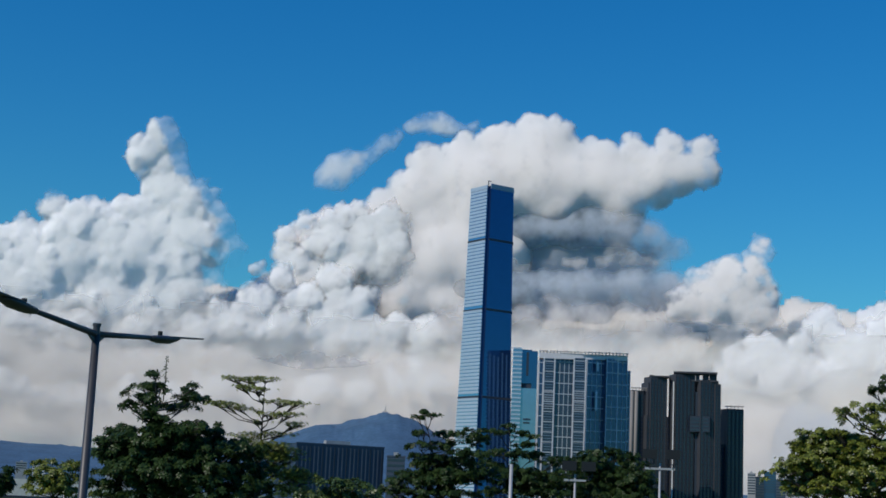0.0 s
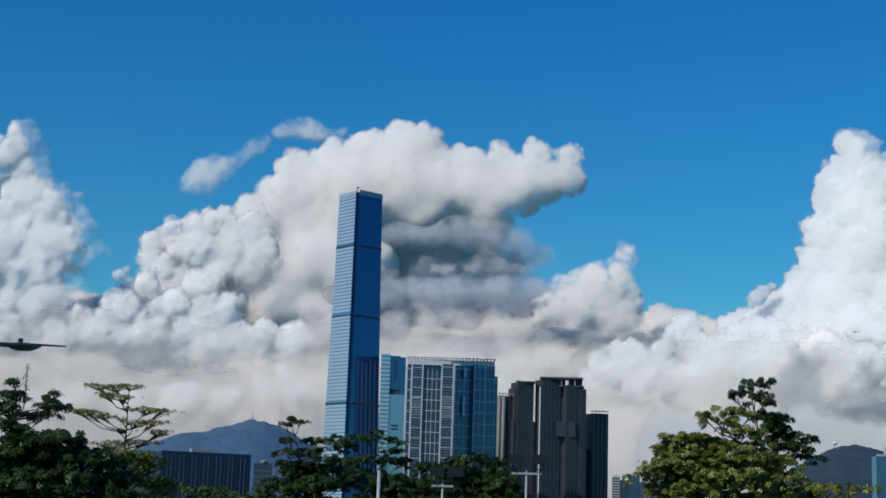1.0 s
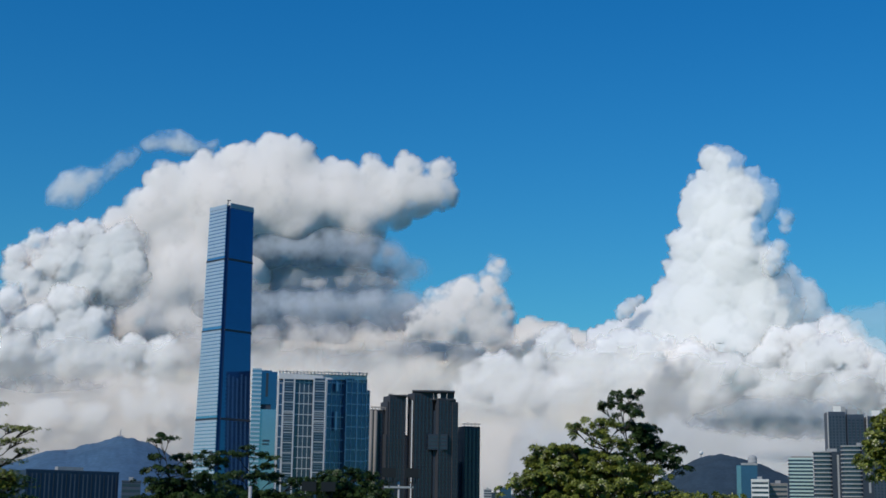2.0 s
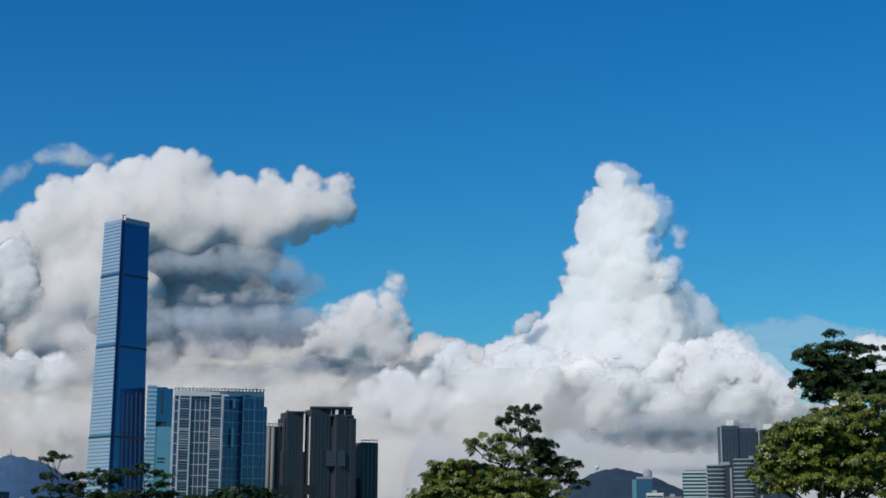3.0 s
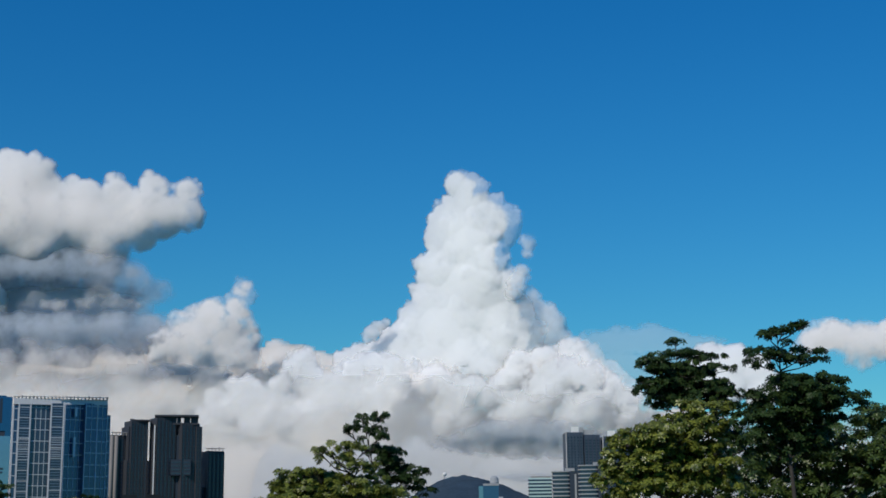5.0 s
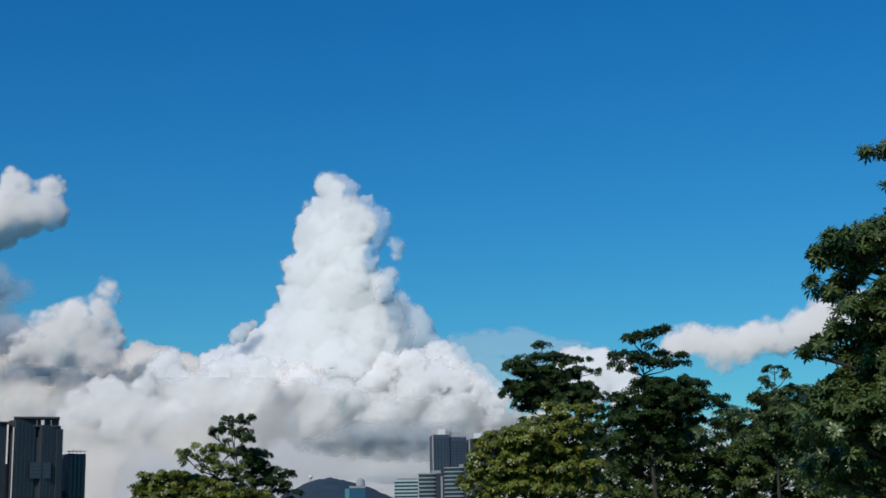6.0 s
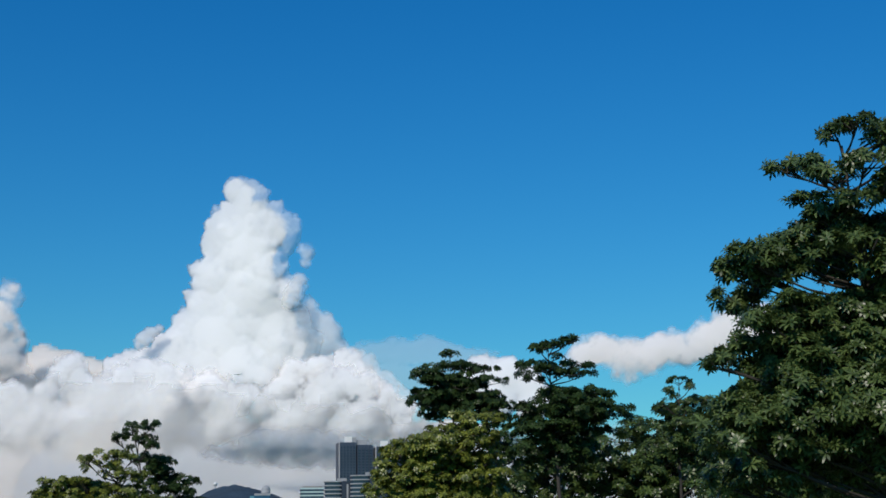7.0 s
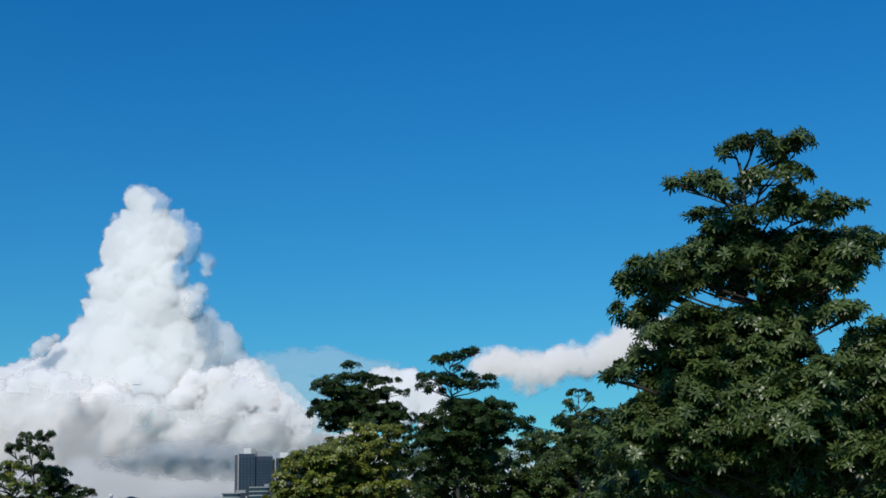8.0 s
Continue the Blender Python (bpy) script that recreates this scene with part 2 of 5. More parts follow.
    for k, (f, w) in enumerate(((0.9, 0.16), (1.9, 0.08), (4.2, 0.03))):  # broad swells
        low = low + crisp * w * value_noise(WA * f + 11 * k, WE * f + 5 * k, seed + 40 + k)
    n = max(2, int(0.7 / step))  # flatten the broad form, keep the fine relief
    broad = low
    for axis in (0, 1):
        pad = [(n, n) if axis == 0 else (0, 0), (n, n) if axis == 1 else (0, 0)]
        c = np.cumsum(np.pad(broad, pad, mode="edge"), axis=axis)
        broad = (np.take(c, np.arange(2 * n, c.shape[axis]), axis) - np.take(c, np.arange(0, c.shape[axis] - 2 * n), axis)) / (2 * n)
    low = depth * broad + relief * (low - broad)
    low = low + rim * np.sqrt(np.clip(cover / 0.35, 0, 1))  # rounded shoulders along the outline
    if tilt:  # the base leans back under an overhanging top
        under = (tilt[1] - E - lean[0] * (fbm(A * 0.5, E * 0.5, seed + 60, 4) - 0.47)) / lean[1]
        low = low - tilt[0] * lean[1] * np.log1p(np.exp(np.clip(under, -30, 30)))
    rag = fbm(A * 2.2 + 50, E * 2.2 + 50, seed + 9, 5) - 0.47
    thick = np.clip((cover * 1.25 + rag * soft * rags) / soft, 0, 1)
    if veil:
        n = max(1, int(0.09 / step))
        c = np.pad(body, n, mode="edge")
        body = sum(c[i:i + na, j:j + ne] for i in range(2 * n + 1) for j in range(2 * n + 1)) / (2 * n + 1) ** 2
        thick = thick * np.clip(body + 0.6 * rag, 0, 1)
    if lee:  # the side away from the sun thins out gently
        m = int(lee[0] / step)
        ahead = np.pad(cover, ((0, m), (0, 0)))[m:]
        thick = thick * (1 - lee[1] * (1 - np.clip(ahead / (0.5 * lee[0]) + 0.4 * rag, 0, 1)))
    thick = solid * thick * thick * (3 - 2 * thick) * np.clip(cover / (0.3 * soft), 0, 1)
    if fade:  # the base dissolves into haze
        q = np.clip((E + 1.2 * rag - fade[0]) / (fade[1] - fade[0]), 0, 1)
        thick = thick * q * q * (3 - 2 * q)
    inside = thick > 0.004
    R = dist - (low + shift) * dist * math.pi / 180
    ar, er = np.radians(A), np.radians(E)
    V = np.stack([R * np.sin(ar) * np.cos(er), R * np.cos(ar) * np.cos(er), EYE + R * np.sin(er)], -1)
    B = R + np.minimum(cover, 1.2) * 0.8 * dist * math.pi / 180  # the far side
    U = np.stack([B * np.sin(ar) * np.cos(er), B * np.cos(ar) * np.cos(er), EYE + B * np.sin(er)], -1)
    quad = inside[:-1, :-1] & inside[1:, :-1] & inside[1:, 1:] & inside[:-1, 1:]
    ids = np.arange(na * ne).reshape(na, ne)
    F = np.stack([ids[:-1, :-1][quad], ids[1:, :-1][quad], ids[1:, 1:][quad], ids[:-1, 1:][quad]], -1)
    used = np.unique(F)
    remap = np.full(na * ne, -1)
    remap[used] = np.arange(len(used))
    F = remap[F]
    solid_part = (thick.reshape(-1)[used][F] > 0.5).any(1)  # the thin rim has one sheet, the rest a far side too
    faces = np.concatenate([F, F[solid_part][:, ::-1] + len(used)])
    verts = np.concatenate([V.reshape(-1, 3)[used], U.reshape(-1, 3)[used]])
    ob = part_np(name, verts, faces, mat or M_CLOUD, None, smooth=True)
    t = thick.reshape(-1)[used]
    attr = ob.data.attributes.new("thickness", "FLOAT", "POINT")
    attr.data.foreach_set("value", np.concatenate([t, np.clip(2 * t - 1, 0, 1) ** 2]).astype(np.float32))
    return tagged(ob, label, "cloud", kind="structure")


LEFT_PUFFS = [(-11.86, 13.70, 0.66), (-11.62, 13.25, 0.72), (-12.37, 12.68, 0.79), (-11.48, 12.49, 0.79), (-11.42, 11.29, 1.21), (-10.28, 10.72, 1.15), 
    (-9.45, 10.12, 0.84), (-12.88, 10.29, 0.98), (-14.38, 10.09, 0.91), (-15.68, 10.32, 0.65), (-16.73, 9.08, 0.90), 
    (-17.63, 8.67, 0.96), (-18.51, 8.16, 1.28), (-10.62, 9.48, 1.76), (-12.55, 8.89, 1.97), (-14.67, 8.50, 1.95), 
    (-16.27, 7.50, 1.72), (-13.26, 7.09, 1.96), (-10.69, 7.49, 1.76), (-18.00, 6.07, 1.70), (-15.24, 5.42, 1.94), 
    (-12.07, 5.64, 1.75)]
MAIN_PUFFS = [(3.04, 14.52, 0.84), (1.81, 13.79, 1.11), (3.97, 13.99, 1.07), (0.34, 13.29, 1.03), (-1.09, 13.01, 0.94), 
    (5.70, 13.52, 0.93), (7.05, 13.65, 0.84), (8.50, 14.07, 0.70), (9.85, 14.07, 0.61), (9.79, 13.13, 0.79), 
    (7.97, 12.83, 1.21), (5.72, 12.63, 1.44), (3.45, 12.58, 1.89), (0.96, 12.04, 1.90), (-1.31, 11.83, 1.34), 
    (-2.63, 10.92, 1.16), (-3.93, 10.63, 0.85), (-5.28, 10.46, 0.67), (-6.36, 9.73, 0.76), (-4.60, 9.65, 1.47), 
    (-2.33, 9.44, 1.90), (-5.42, 8.27, 1.22), (-7.17, 7.72, 0.80), (-8.25, 7.21, 0.62), (-0.51, 9.41, 2.01), (8.90, 12.95, 0.95), (6.60, 12.10, 1.30), (1.10, 9.20, 2.0), (0.6, 7.6, 1.8), (-1.8, 7.8, 1.8)]
UNDER_PUFFS = [(2.60, 11.2, 1.90), (4.40, 11.3, 1.80), (6.2, 11.2, 1.6), (2.6, 9.6, 2.0), (4.60, 9.6, 2.0), (6.40, 9.6, 1.7), (7.60, 9.5, 1.3),
    (6.00, 7.8, 1.7), (4.2, 7.7, 1.9), (2.4, 7.6, 1.9), (7.8, 8.2, 1.4), (9.0, 7.8, 1.2)]
SHELF_PUFFS = [(2.49, 10.72, 1.33), (3.84, 10.88, 1.38), (5.20, 10.92, 1.38), (6.56, 10.81, 1.34), (7.82, 10.48, 1.16), 
    (8.74, 10.12, 0.89)]
KNOB_PUFFS = [(12.24, 10.19, 0.57), (11.98, 9.53, 0.70), (10.90, 9.19, 0.83), (10.03, 8.74, 0.79), (11.34, 8.65, 0.98), 
    (12.31, 8.88, 0.65), (10.48, 7.87, 1.10), (11.89, 7.67, 1.09), (9.39, 7.84, 0.88)]
MIDDLE_PUFFS = [(-6.81, 8.32, 0.59), (-8.05, 7.58, 0.51), (-7.36, 7.15, 0.77), (-5.82, 7.44, 0.85), (-4.53, 6.93, 0.93), (-3.25, 6.47, 0.93),
    (-2.09, 6.48, 0.72), (-4.61, 8.18, 0.77), (-9.29, 6.97, 0.59), (-10.19, 6.60, 0.51), (-8.50, 6.09, 1.06), (-6.61, 5.89, 1.19),
    (-4.59, 5.64, 1.27), (-10.11, 5.55, 1.06), (-12.05, 5.38, 1.19), (-2.84, 5.51, 1.06), (-1.22, 5.36, 0.85), (-0.82, 6.27, 0.85),
    (-3.58, 7.48, 0.85), (-16.69, 5.32, 1.27), (-14.60, 5.25, 1.27)]
WISP_PUFFS = [(-5.33, 12.33, 0.49), (-4.78, 12.65, 0.67), (-4.23, 13.02, 0.58), (-3.68, 13.36, 0.40), (-3.19, 13.70, 0.33), 
    (-2.80, 13.99, 0.40), (-2.46, 14.23, 0.31)]
TOWER_PUFFS = [(20.75, 14.38, 0.58), (21.31, 13.81, 0.93), (22.33, 13.63, 0.53), (22.43, 12.78, 0.93), (20.61, 12.82, 1.07), 
    (19.80, 12.28, 0.62), (21.27, 11.92, 1.60), (19.89, 11.05, 1.03), (19.54, 9.94, 0.94), (21.46, 10.36, 1.82), 
    (23.16, 10.72, 0.53), (18.95, 8.61, 1.03), (20.30, 8.60, 1.74), (22.32, 8.79, 1.66), (18.27, 7.95, 0.94), 
    (21.17, 7.03, 2.33), (17.37, 7.29, 1.02), (16.24, 7.30, 0.71), (22.95, 7.00, 1.33), (25.14, 6.74, 1.36), 
    (26.64, 6.05, 1.14), (27.48, 5.38, 1.00), (24.02, 5.89, 1.87), (18.92, 5.95, 1.89)]
TOWER_SHADE_PUFFS = [(23.45, 8.98, 1.11), (24.10, 8.64, 0.97), (23.96, 7.76, 1.02), (24.53, 8.07, 0.79), (25.28, 7.51, 0.75), (25.93, 7.27, 0.57)]
LEE_PUFFS = [(23.54, 12.20, 0.40), (23.48, 11.74, 0.34), (23.22, 11.05, 0.36), (23.05, 10.55, 0.38), (22.95, 10.05, 0.34)]
SCRAP_PUFFS = [(17.26, 8.63, 0.33), (17.56, 8.89, 0.27), (16.97, 8.41, 0.22), (17.83, 9.07, 0.20)]
SCRAP_WEST_PUFFS = [(-7.79, 8.61, 0.31), (-7.65, 8.89, 0.20), (-7.45, 8.48, 0.22)]
VEIL_PUFFS = [(25.04, 7.76, 1.56), (26.62, 8.01, 1.78), (28.19, 8.13, 1.78), (29.74, 7.93, 1.55), (26.82, 7.17, 1.78), 
    (28.60, 7.12, 1.77)]
BANK_PUFFS = [(14.49, 7.21, 0.72), (13.74, 6.32, 0.77), (15.30, 6.50, 0.85), (12.36, 5.83, 0.98), (11.16, 6.09, 0.51), (13.34, 5.09, 1.19),
    (15.08, 5.00, 1.19), (11.48, 4.99, 1.06), (16.60, 7.03, 0.55), (17.28, 7.16, 0.72), (16.24, 5.97, 1.19), (18.04, 6.84, 0.98),
    (17.58, 5.52, 1.27)]
EAST_PUFFS = [(34.39, 7.74, 0.71), (35.18, 7.95, 0.85), (36.07, 7.70, 0.89), (36.97, 7.68, 0.80), (37.76, 7.99, 0.75), 
    (38.64, 7.74, 0.66), (39.45, 8.38, 0.84), (40.46, 8.67, 0.88), (41.57, 8.74, 0.93), (42.89, 8.68, 0.92), 
    (44.18, 8.40, 0.92), (39.98, 7.92, 0.75)]
EAST_LOW_PUFFS = [(30.57, 7.43, 0.58), (31.35, 7.13, 0.80), (30.11, 6.71, 0.80), (32.24, 6.79, 0.76), (31.00, 6.14, 0.89), 
    (32.56, 6.01, 0.80)]
WISP_HIGH_PUFFS = [(-1.95, 14.61, 0.33), (-1.41, 14.79, 0.42), (-0.81, 14.78, 0.45), (-0.23, 14.65, 0.36), (0.31, 14.54, 0.22), 
    (0.80, 14.82, 0.20)]
SHELF_LIGHT_PUFFS = [(2.65, 9.35, 0.49), (3.66, 9.43, 0.53), (4.79, 9.37, 0.49), (6.14, 9.54, 0.54), (7.04, 9.70, 0.63), (7.84, 9.58, 0.45), 
    (1.87, 9.25, 0.49)]
SHELF_LOW_PUFFS = [(1.24, 8.34, 1.55), (2.58, 8.39, 1.67), (4.15, 8.44, 1.67), (5.72, 8.55, 1.67), (7.18, 8.63, 1.61), (8.65, 8.62, 1.47), 
    (9.78, 8.50, 1.12), (3.05, 7.63, 1.33), (5.29, 7.69, 1.34), (7.54, 7.86, 1.34)]
CREAM_PUFFS = [(0.43, 6.65, 1.33), (1.74, 6.92, 1.24), (3.07, 7.07, 1.16), (4.41, 7.18, 1.16), (5.76, 7.26, 1.20), (6.99, 7.25, 1.16), 
    (8.01, 7.13, 1.03), (8.91, 6.84, 0.89), (2.22, 6.05, 1.55), (4.00, 6.10, 1.56), (5.79, 6.15, 1.56), (7.58, 6.08, 1.47), 
    (9.15, 6.00, 1.34)]
STREAK_PUFFS = [(8.24, 6.92, 0.67), (9.13, 6.98, 0.76), (10.03, 6.90, 0.80), (10.82, 6.83, 0.71), (11.49, 6.88, 0.53)]
FLAT_WEST_PUFFS = [(-7.21, 4.88, 0.75), (-6.33, 5.00, 0.89), (-5.45, 5.04, 0.98), (-4.56, 5.07, 0.93), (-3.66, 4.98, 0.76), 
    (-2.88, 4.95, 0.53)]
FLAT_FAR_PUFFS = [(-13.31, 6.43, 0.65), (-12.69, 6.65, 0.79), (-12.03, 6.56, 0.74), (-11.48, 6.43, 0.57)]
EAST_STREAK_PUFFS = [(21.12, 4.35, 0.89), (22.12, 4.45, 1.11), (23.22, 4.39, 1.19), (24.32, 4.31, 1.19), (25.21, 4.40, 0.97), 
    (20.12, 4.25, 0.66)]
MIDDLE_LOW_PUFFS = [(-1.16, 5.01, 0.64), (-2.31, 4.78, 0.51), (-1.71, 4.23, 0.77), (-0.50, 4.29, 0.85), (-3.38, 3.93, 0.93), (-5.14, 3.58, 1.06),
    (-7.11, 3.39, 1.06), (-9.10, 3.63, 1.06), (-14.84, 3.17, 0.72), (-15.85, 2.90, 0.85), (-13.96, 2.79, 0.93), (-12.29, 3.02, 1.06),
    (-10.59, 3.20, 0.93), (-16.91, 3.17, 1.06)]
FOOT_PUFFS = [(23.04, 7.27, 0.68), (24.02, 7.34, 0.72), (25.15, 6.92, 0.72), (25.89, 6.81, 0.59), (26.78, 6.22, 0.68), (22.62, 6.30, 0.93),
    (24.37, 5.97, 1.10), (26.02, 5.59, 0.93), (27.41, 5.73, 0.64), (21.15, 5.93, 1.10), (19.59, 6.17, 1.19), (23.11, 5.02, 1.10),
    (25.29, 4.82, 0.93), (20.24, 4.84, 1.19), (27.46, 4.95, 0.64)]
TREE_DARK = [(-11.42, 4.24, 0.23, 0.15), (-11.82, 3.89, 0.38, 0.17), (-11.16, 3.91, 0.42, 0.17), (-12.01, 3.56, 0.42, 0.13), (-10.30, 3.74, 0.42, 0.19), (-9.88, 3.96, 0.19, 0.11),
    (-10.37, 3.24, 0.70, 0.17), (-12.20, 3.20, 0.49, 0.15), (-11.85, 2.83, 0.30, 0.13), (-10.04, 3.47, 0.55, 0.15), (-12.22, 2.12, 0.81, 0.23), (-10.95, 2.29, 0.81, 0.23),
    (-9.88, 2.41, 0.59, 0.19), (-9.01, 2.33, 0.51, 0.17), (-12.82, 1.76, 0.55, 0.19), (-11.54, 1.61, 1.17, 0.32), (-9.83, 1.70, 1.27, 0.36), (-8.29, 1.97, 0.51, 0.19),
    (-7.87, 1.58, 0.59, 0.28), (-12.76, 1.04, 0.70, 0.28)]
TREE_DARK_LOW = [(-13.20, 1.23, 0.34, 0.15), (-11.47, 0.78, 1.27, 0.36), (-9.54, 0.74, 1.49, 0.42), (-7.60, 0.83, 0.89, 0.42), (-12.69, 0.08, 0.70, 0.19), (-11.19, -0.06, 1.27, 0.32),
    (-9.05, -0.05, 1.70, 0.38), (-7.01, 0.21, 0.77, 0.38)]
TREE_THIN = [(-8.39, 4.38, 0.32, 0.08), (-7.72, 4.32, 0.32, 0.08), (-7.18, 4.44, 0.32, 0.08), (-7.48, 3.94, 0.36, 0.11), (-8.03, 4.00, 0.23, 0.08), (-8.64, 3.33, 0.40, 0.08),
    (-9.08, 3.42, 0.28, 0.06), (-8.09, 3.21, 0.28, 0.08), (-6.46, 3.51, 0.40, 0.11), (-5.91, 3.47, 0.36, 0.08), (-6.21, 3.02, 0.36, 0.08), (-6.87, 2.99, 0.28, 0.08),
    (-5.97, 2.70, 0.32, 0.08), (-6.60, 2.32, 0.32, 0.08), (-7.69, 2.16, 0.40, 0.15), (-6.79, 1.76, 0.49, 0.19), (-7.41, 1.30, 0.49, 0.19), (-6.12, 1.58, 0.45, 0.17),
    (-6.30, 0.92, 0.53, 0.19), (-7.36, 0.43, 0.51, 0.19), (-5.52, 0.74, 0.40, 0.17), (-5.37, 0.09, 0.53, 0.19)]
SHRUB = [(-3.96, 0.35, 0.88, 0.40), (-3.18, 0.10, 0.66, 0.26), (-4.71, -0.03, 0.66, 0.26)]
TREE_PALE_LEFT = [(-14.83, 0.70, 0.73, 0.17), (-15.10, 0.31, 0.72, 0.26), (-14.37, 0.24, 0.60, 0.21), (-14.84, -0.31, 0.96, 0.30)]
TREE_EDGE_LEFT = [(-16.76, 0.44, 0.30, 0.17), (-16.66, 0.02, 0.38, 0.21), (-17.18, -0.42, 0.84, 0.42)]
TREE_FLAT = [(-0.95, 3.38, 0.32, 0.11), (-1.12, 3.20, 0.19, 0.06), (-0.57, 3.29, 0.19, 0.06), (-0.98, 2.59, 0.36, 0.13), (0.02, 2.63, 0.51, 0.11), (0.68, 2.59, 0.51, 0.11),
    (1.12, 2.79, 0.32, 0.11), (-0.96, 2.04, 0.51, 0.19), (0.26, 2.20, 0.72, 0.17), (1.35, 2.47, 0.51, 0.15), (-0.16, 1.63, 1.06, 0.28), (-1.03, 1.38, 0.51, 0.23),
    (0.94, 1.79, 0.85, 0.28), (-1.66, 0.69, 0.64, 0.19), (-0.35, 0.97, 1.06, 0.28), (1.19, 1.04, 1.06, 0.32), (-1.86, 0.25, 0.64, 0.19), (-0.10, 0.28, 1.27, 0.23)]
TREE_TABLE = [(2.44, 3.02, 0.32, 0.08), (2.12, 2.72, 0.40, 0.11), (2.78, 2.75, 0.51, 0.13), (3.34, 2.66, 0.28, 0.08), (3.13, 2.33, 0.40, 0.11), (2.26, 1.96, 0.81, 0.19),
    (3.37, 1.90, 0.72, 0.23), (4.25, 1.72, 0.72, 0.23), (2.73, 1.21, 1.06, 0.28), (4.06, 1.05, 1.06, 0.28), (4.92, 1.64, 0.40, 0.15), (2.54, 0.44, 1.06, 0.23),
    (4.29, 0.48, 1.27, 0.23), (1.51, 1.27, 0.59, 0.28)]
TREE_ROUND = [(6.33, 1.98, 0.75, 0.26), (5.57, 1.64, 0.75, 0.31), (7.10, 1.64, 0.75, 0.35), (6.24, 1.17, 1.32, 0.48), 
    (7.44, 1.00, 0.74, 0.48), (5.38, 0.70, 0.99, 0.40), (6.91, 0.44, 1.31, 0.31)]
TREE_LAYERED = [(16.35, 4.28, 0.59, 0.19), (15.51, 4.04, 0.42, 0.15), (15.20, 3.93, 0.23, 0.08), (15.95, 3.80, 0.59, 0.19), (16.90, 4.12, 0.47, 0.19), (16.57, 3.49, 0.81, 0.28),
    (14.80, 3.17, 0.59, 0.15), (14.14, 3.11, 0.51, 0.15), (13.82, 2.76, 0.51, 0.11), (15.24, 3.06, 0.59, 0.19), (15.68, 2.84, 0.93, 0.28), (14.41, 2.54, 0.81, 0.23),
    (17.01, 2.92, 0.81, 0.28), (13.49, 2.63, 0.47, 0.11), (16.57, 2.40, 1.06, 0.28), (15.25, 2.25, 1.06, 0.23), (17.89, 2.39, 0.72, 0.28), (13.60, 2.11, 0.74, 0.19)]
TREE_LAYERED_LOW = [(12.97, 1.67, 0.72, 0.19), (14.28, 1.43, 1.23, 0.28), (16.23, 1.68, 1.49, 0.36), (18.17, 1.61, 1.27, 0.32), (20.08, 1.38, 1.02, 0.23), (15.15, 0.98, 1.91, 0.28),
    (18.16, 0.94, 1.91, 0.28)]
TREE_BEHIND = [(17.35, 5.15, 0.47, 0.15), (16.84, 5.31, 0.19, 0.11), (17.68, 5.30, 0.32, 0.13), (17.13, 4.80, 0.55, 0.17), (16.35, 4.76, 0.32, 0.13), (17.46, 4.53, 0.38, 0.15),
    (17.57, 4.03, 0.51, 0.23), (18.12, 3.89, 0.42, 0.19), (18.01, 3.37, 0.59, 0.28), (18.78, 3.19, 0.51, 0.19), (18.33, 2.82, 0.64, 0.23), (19.21, 2.49, 0.51, 0.19)]
TREE_TALL = [(29.25, 8.14, 0.23, 0.15), (28.97, 7.57, 0.51, 0.17), (29.64, 7.62, 0.59, 0.17), (30.35, 7.42, 0.55, 0.17), (28.51, 7.24, 0.55, 0.17), (29.22, 7.12, 0.81, 0.19),
    (30.52, 7.02, 0.77, 0.17), (28.12, 7.03, 0.42, 0.13), (28.67, 6.55, 0.72, 0.21), (29.80, 6.71, 0.42, 0.13), (30.64, 6.51, 0.59, 0.19), (28.00, 6.21, 0.47, 0.17),
    (28.93, 6.02, 0.96, 0.26), (30.09, 6.08, 0.89, 0.23), (31.16, 6.06, 0.51, 0.15), (28.59, 5.62, 0.51, 0.15), (29.59, 5.65, 0.59, 0.19), (31.03, 5.44, 0.59, 0.26),
    (30.67, 4.61, 0.81, 0.30), (31.49, 3.89, 0.64, 0.42)]
TREE_OLIVE = [(30.04, 5.64, 0.72, 0.19), (30.70, 5.38, 0.64, 0.23), (29.31, 5.21, 0.81, 0.23), (29.08, 4.69, 0.93, 0.32), (30.41, 4.75, 0.72, 0.28), (27.96, 4.40, 0.93, 0.36),
    (27.16, 4.24, 0.68, 0.30), (26.88, 3.59, 0.59, 0.34), (28.66, 3.91, 1.06, 0.36), (29.99, 3.86, 0.93, 0.36), (30.85, 3.21, 0.89, 0.36), (27.76, 3.05, 1.27, 0.42),
    (29.30, 3.02, 1.27, 0.49), (26.91, 2.63, 0.89, 0.42), (28.41, 2.39, 1.49, 0.38), (30.17, 2.35, 1.49, 0.42)]
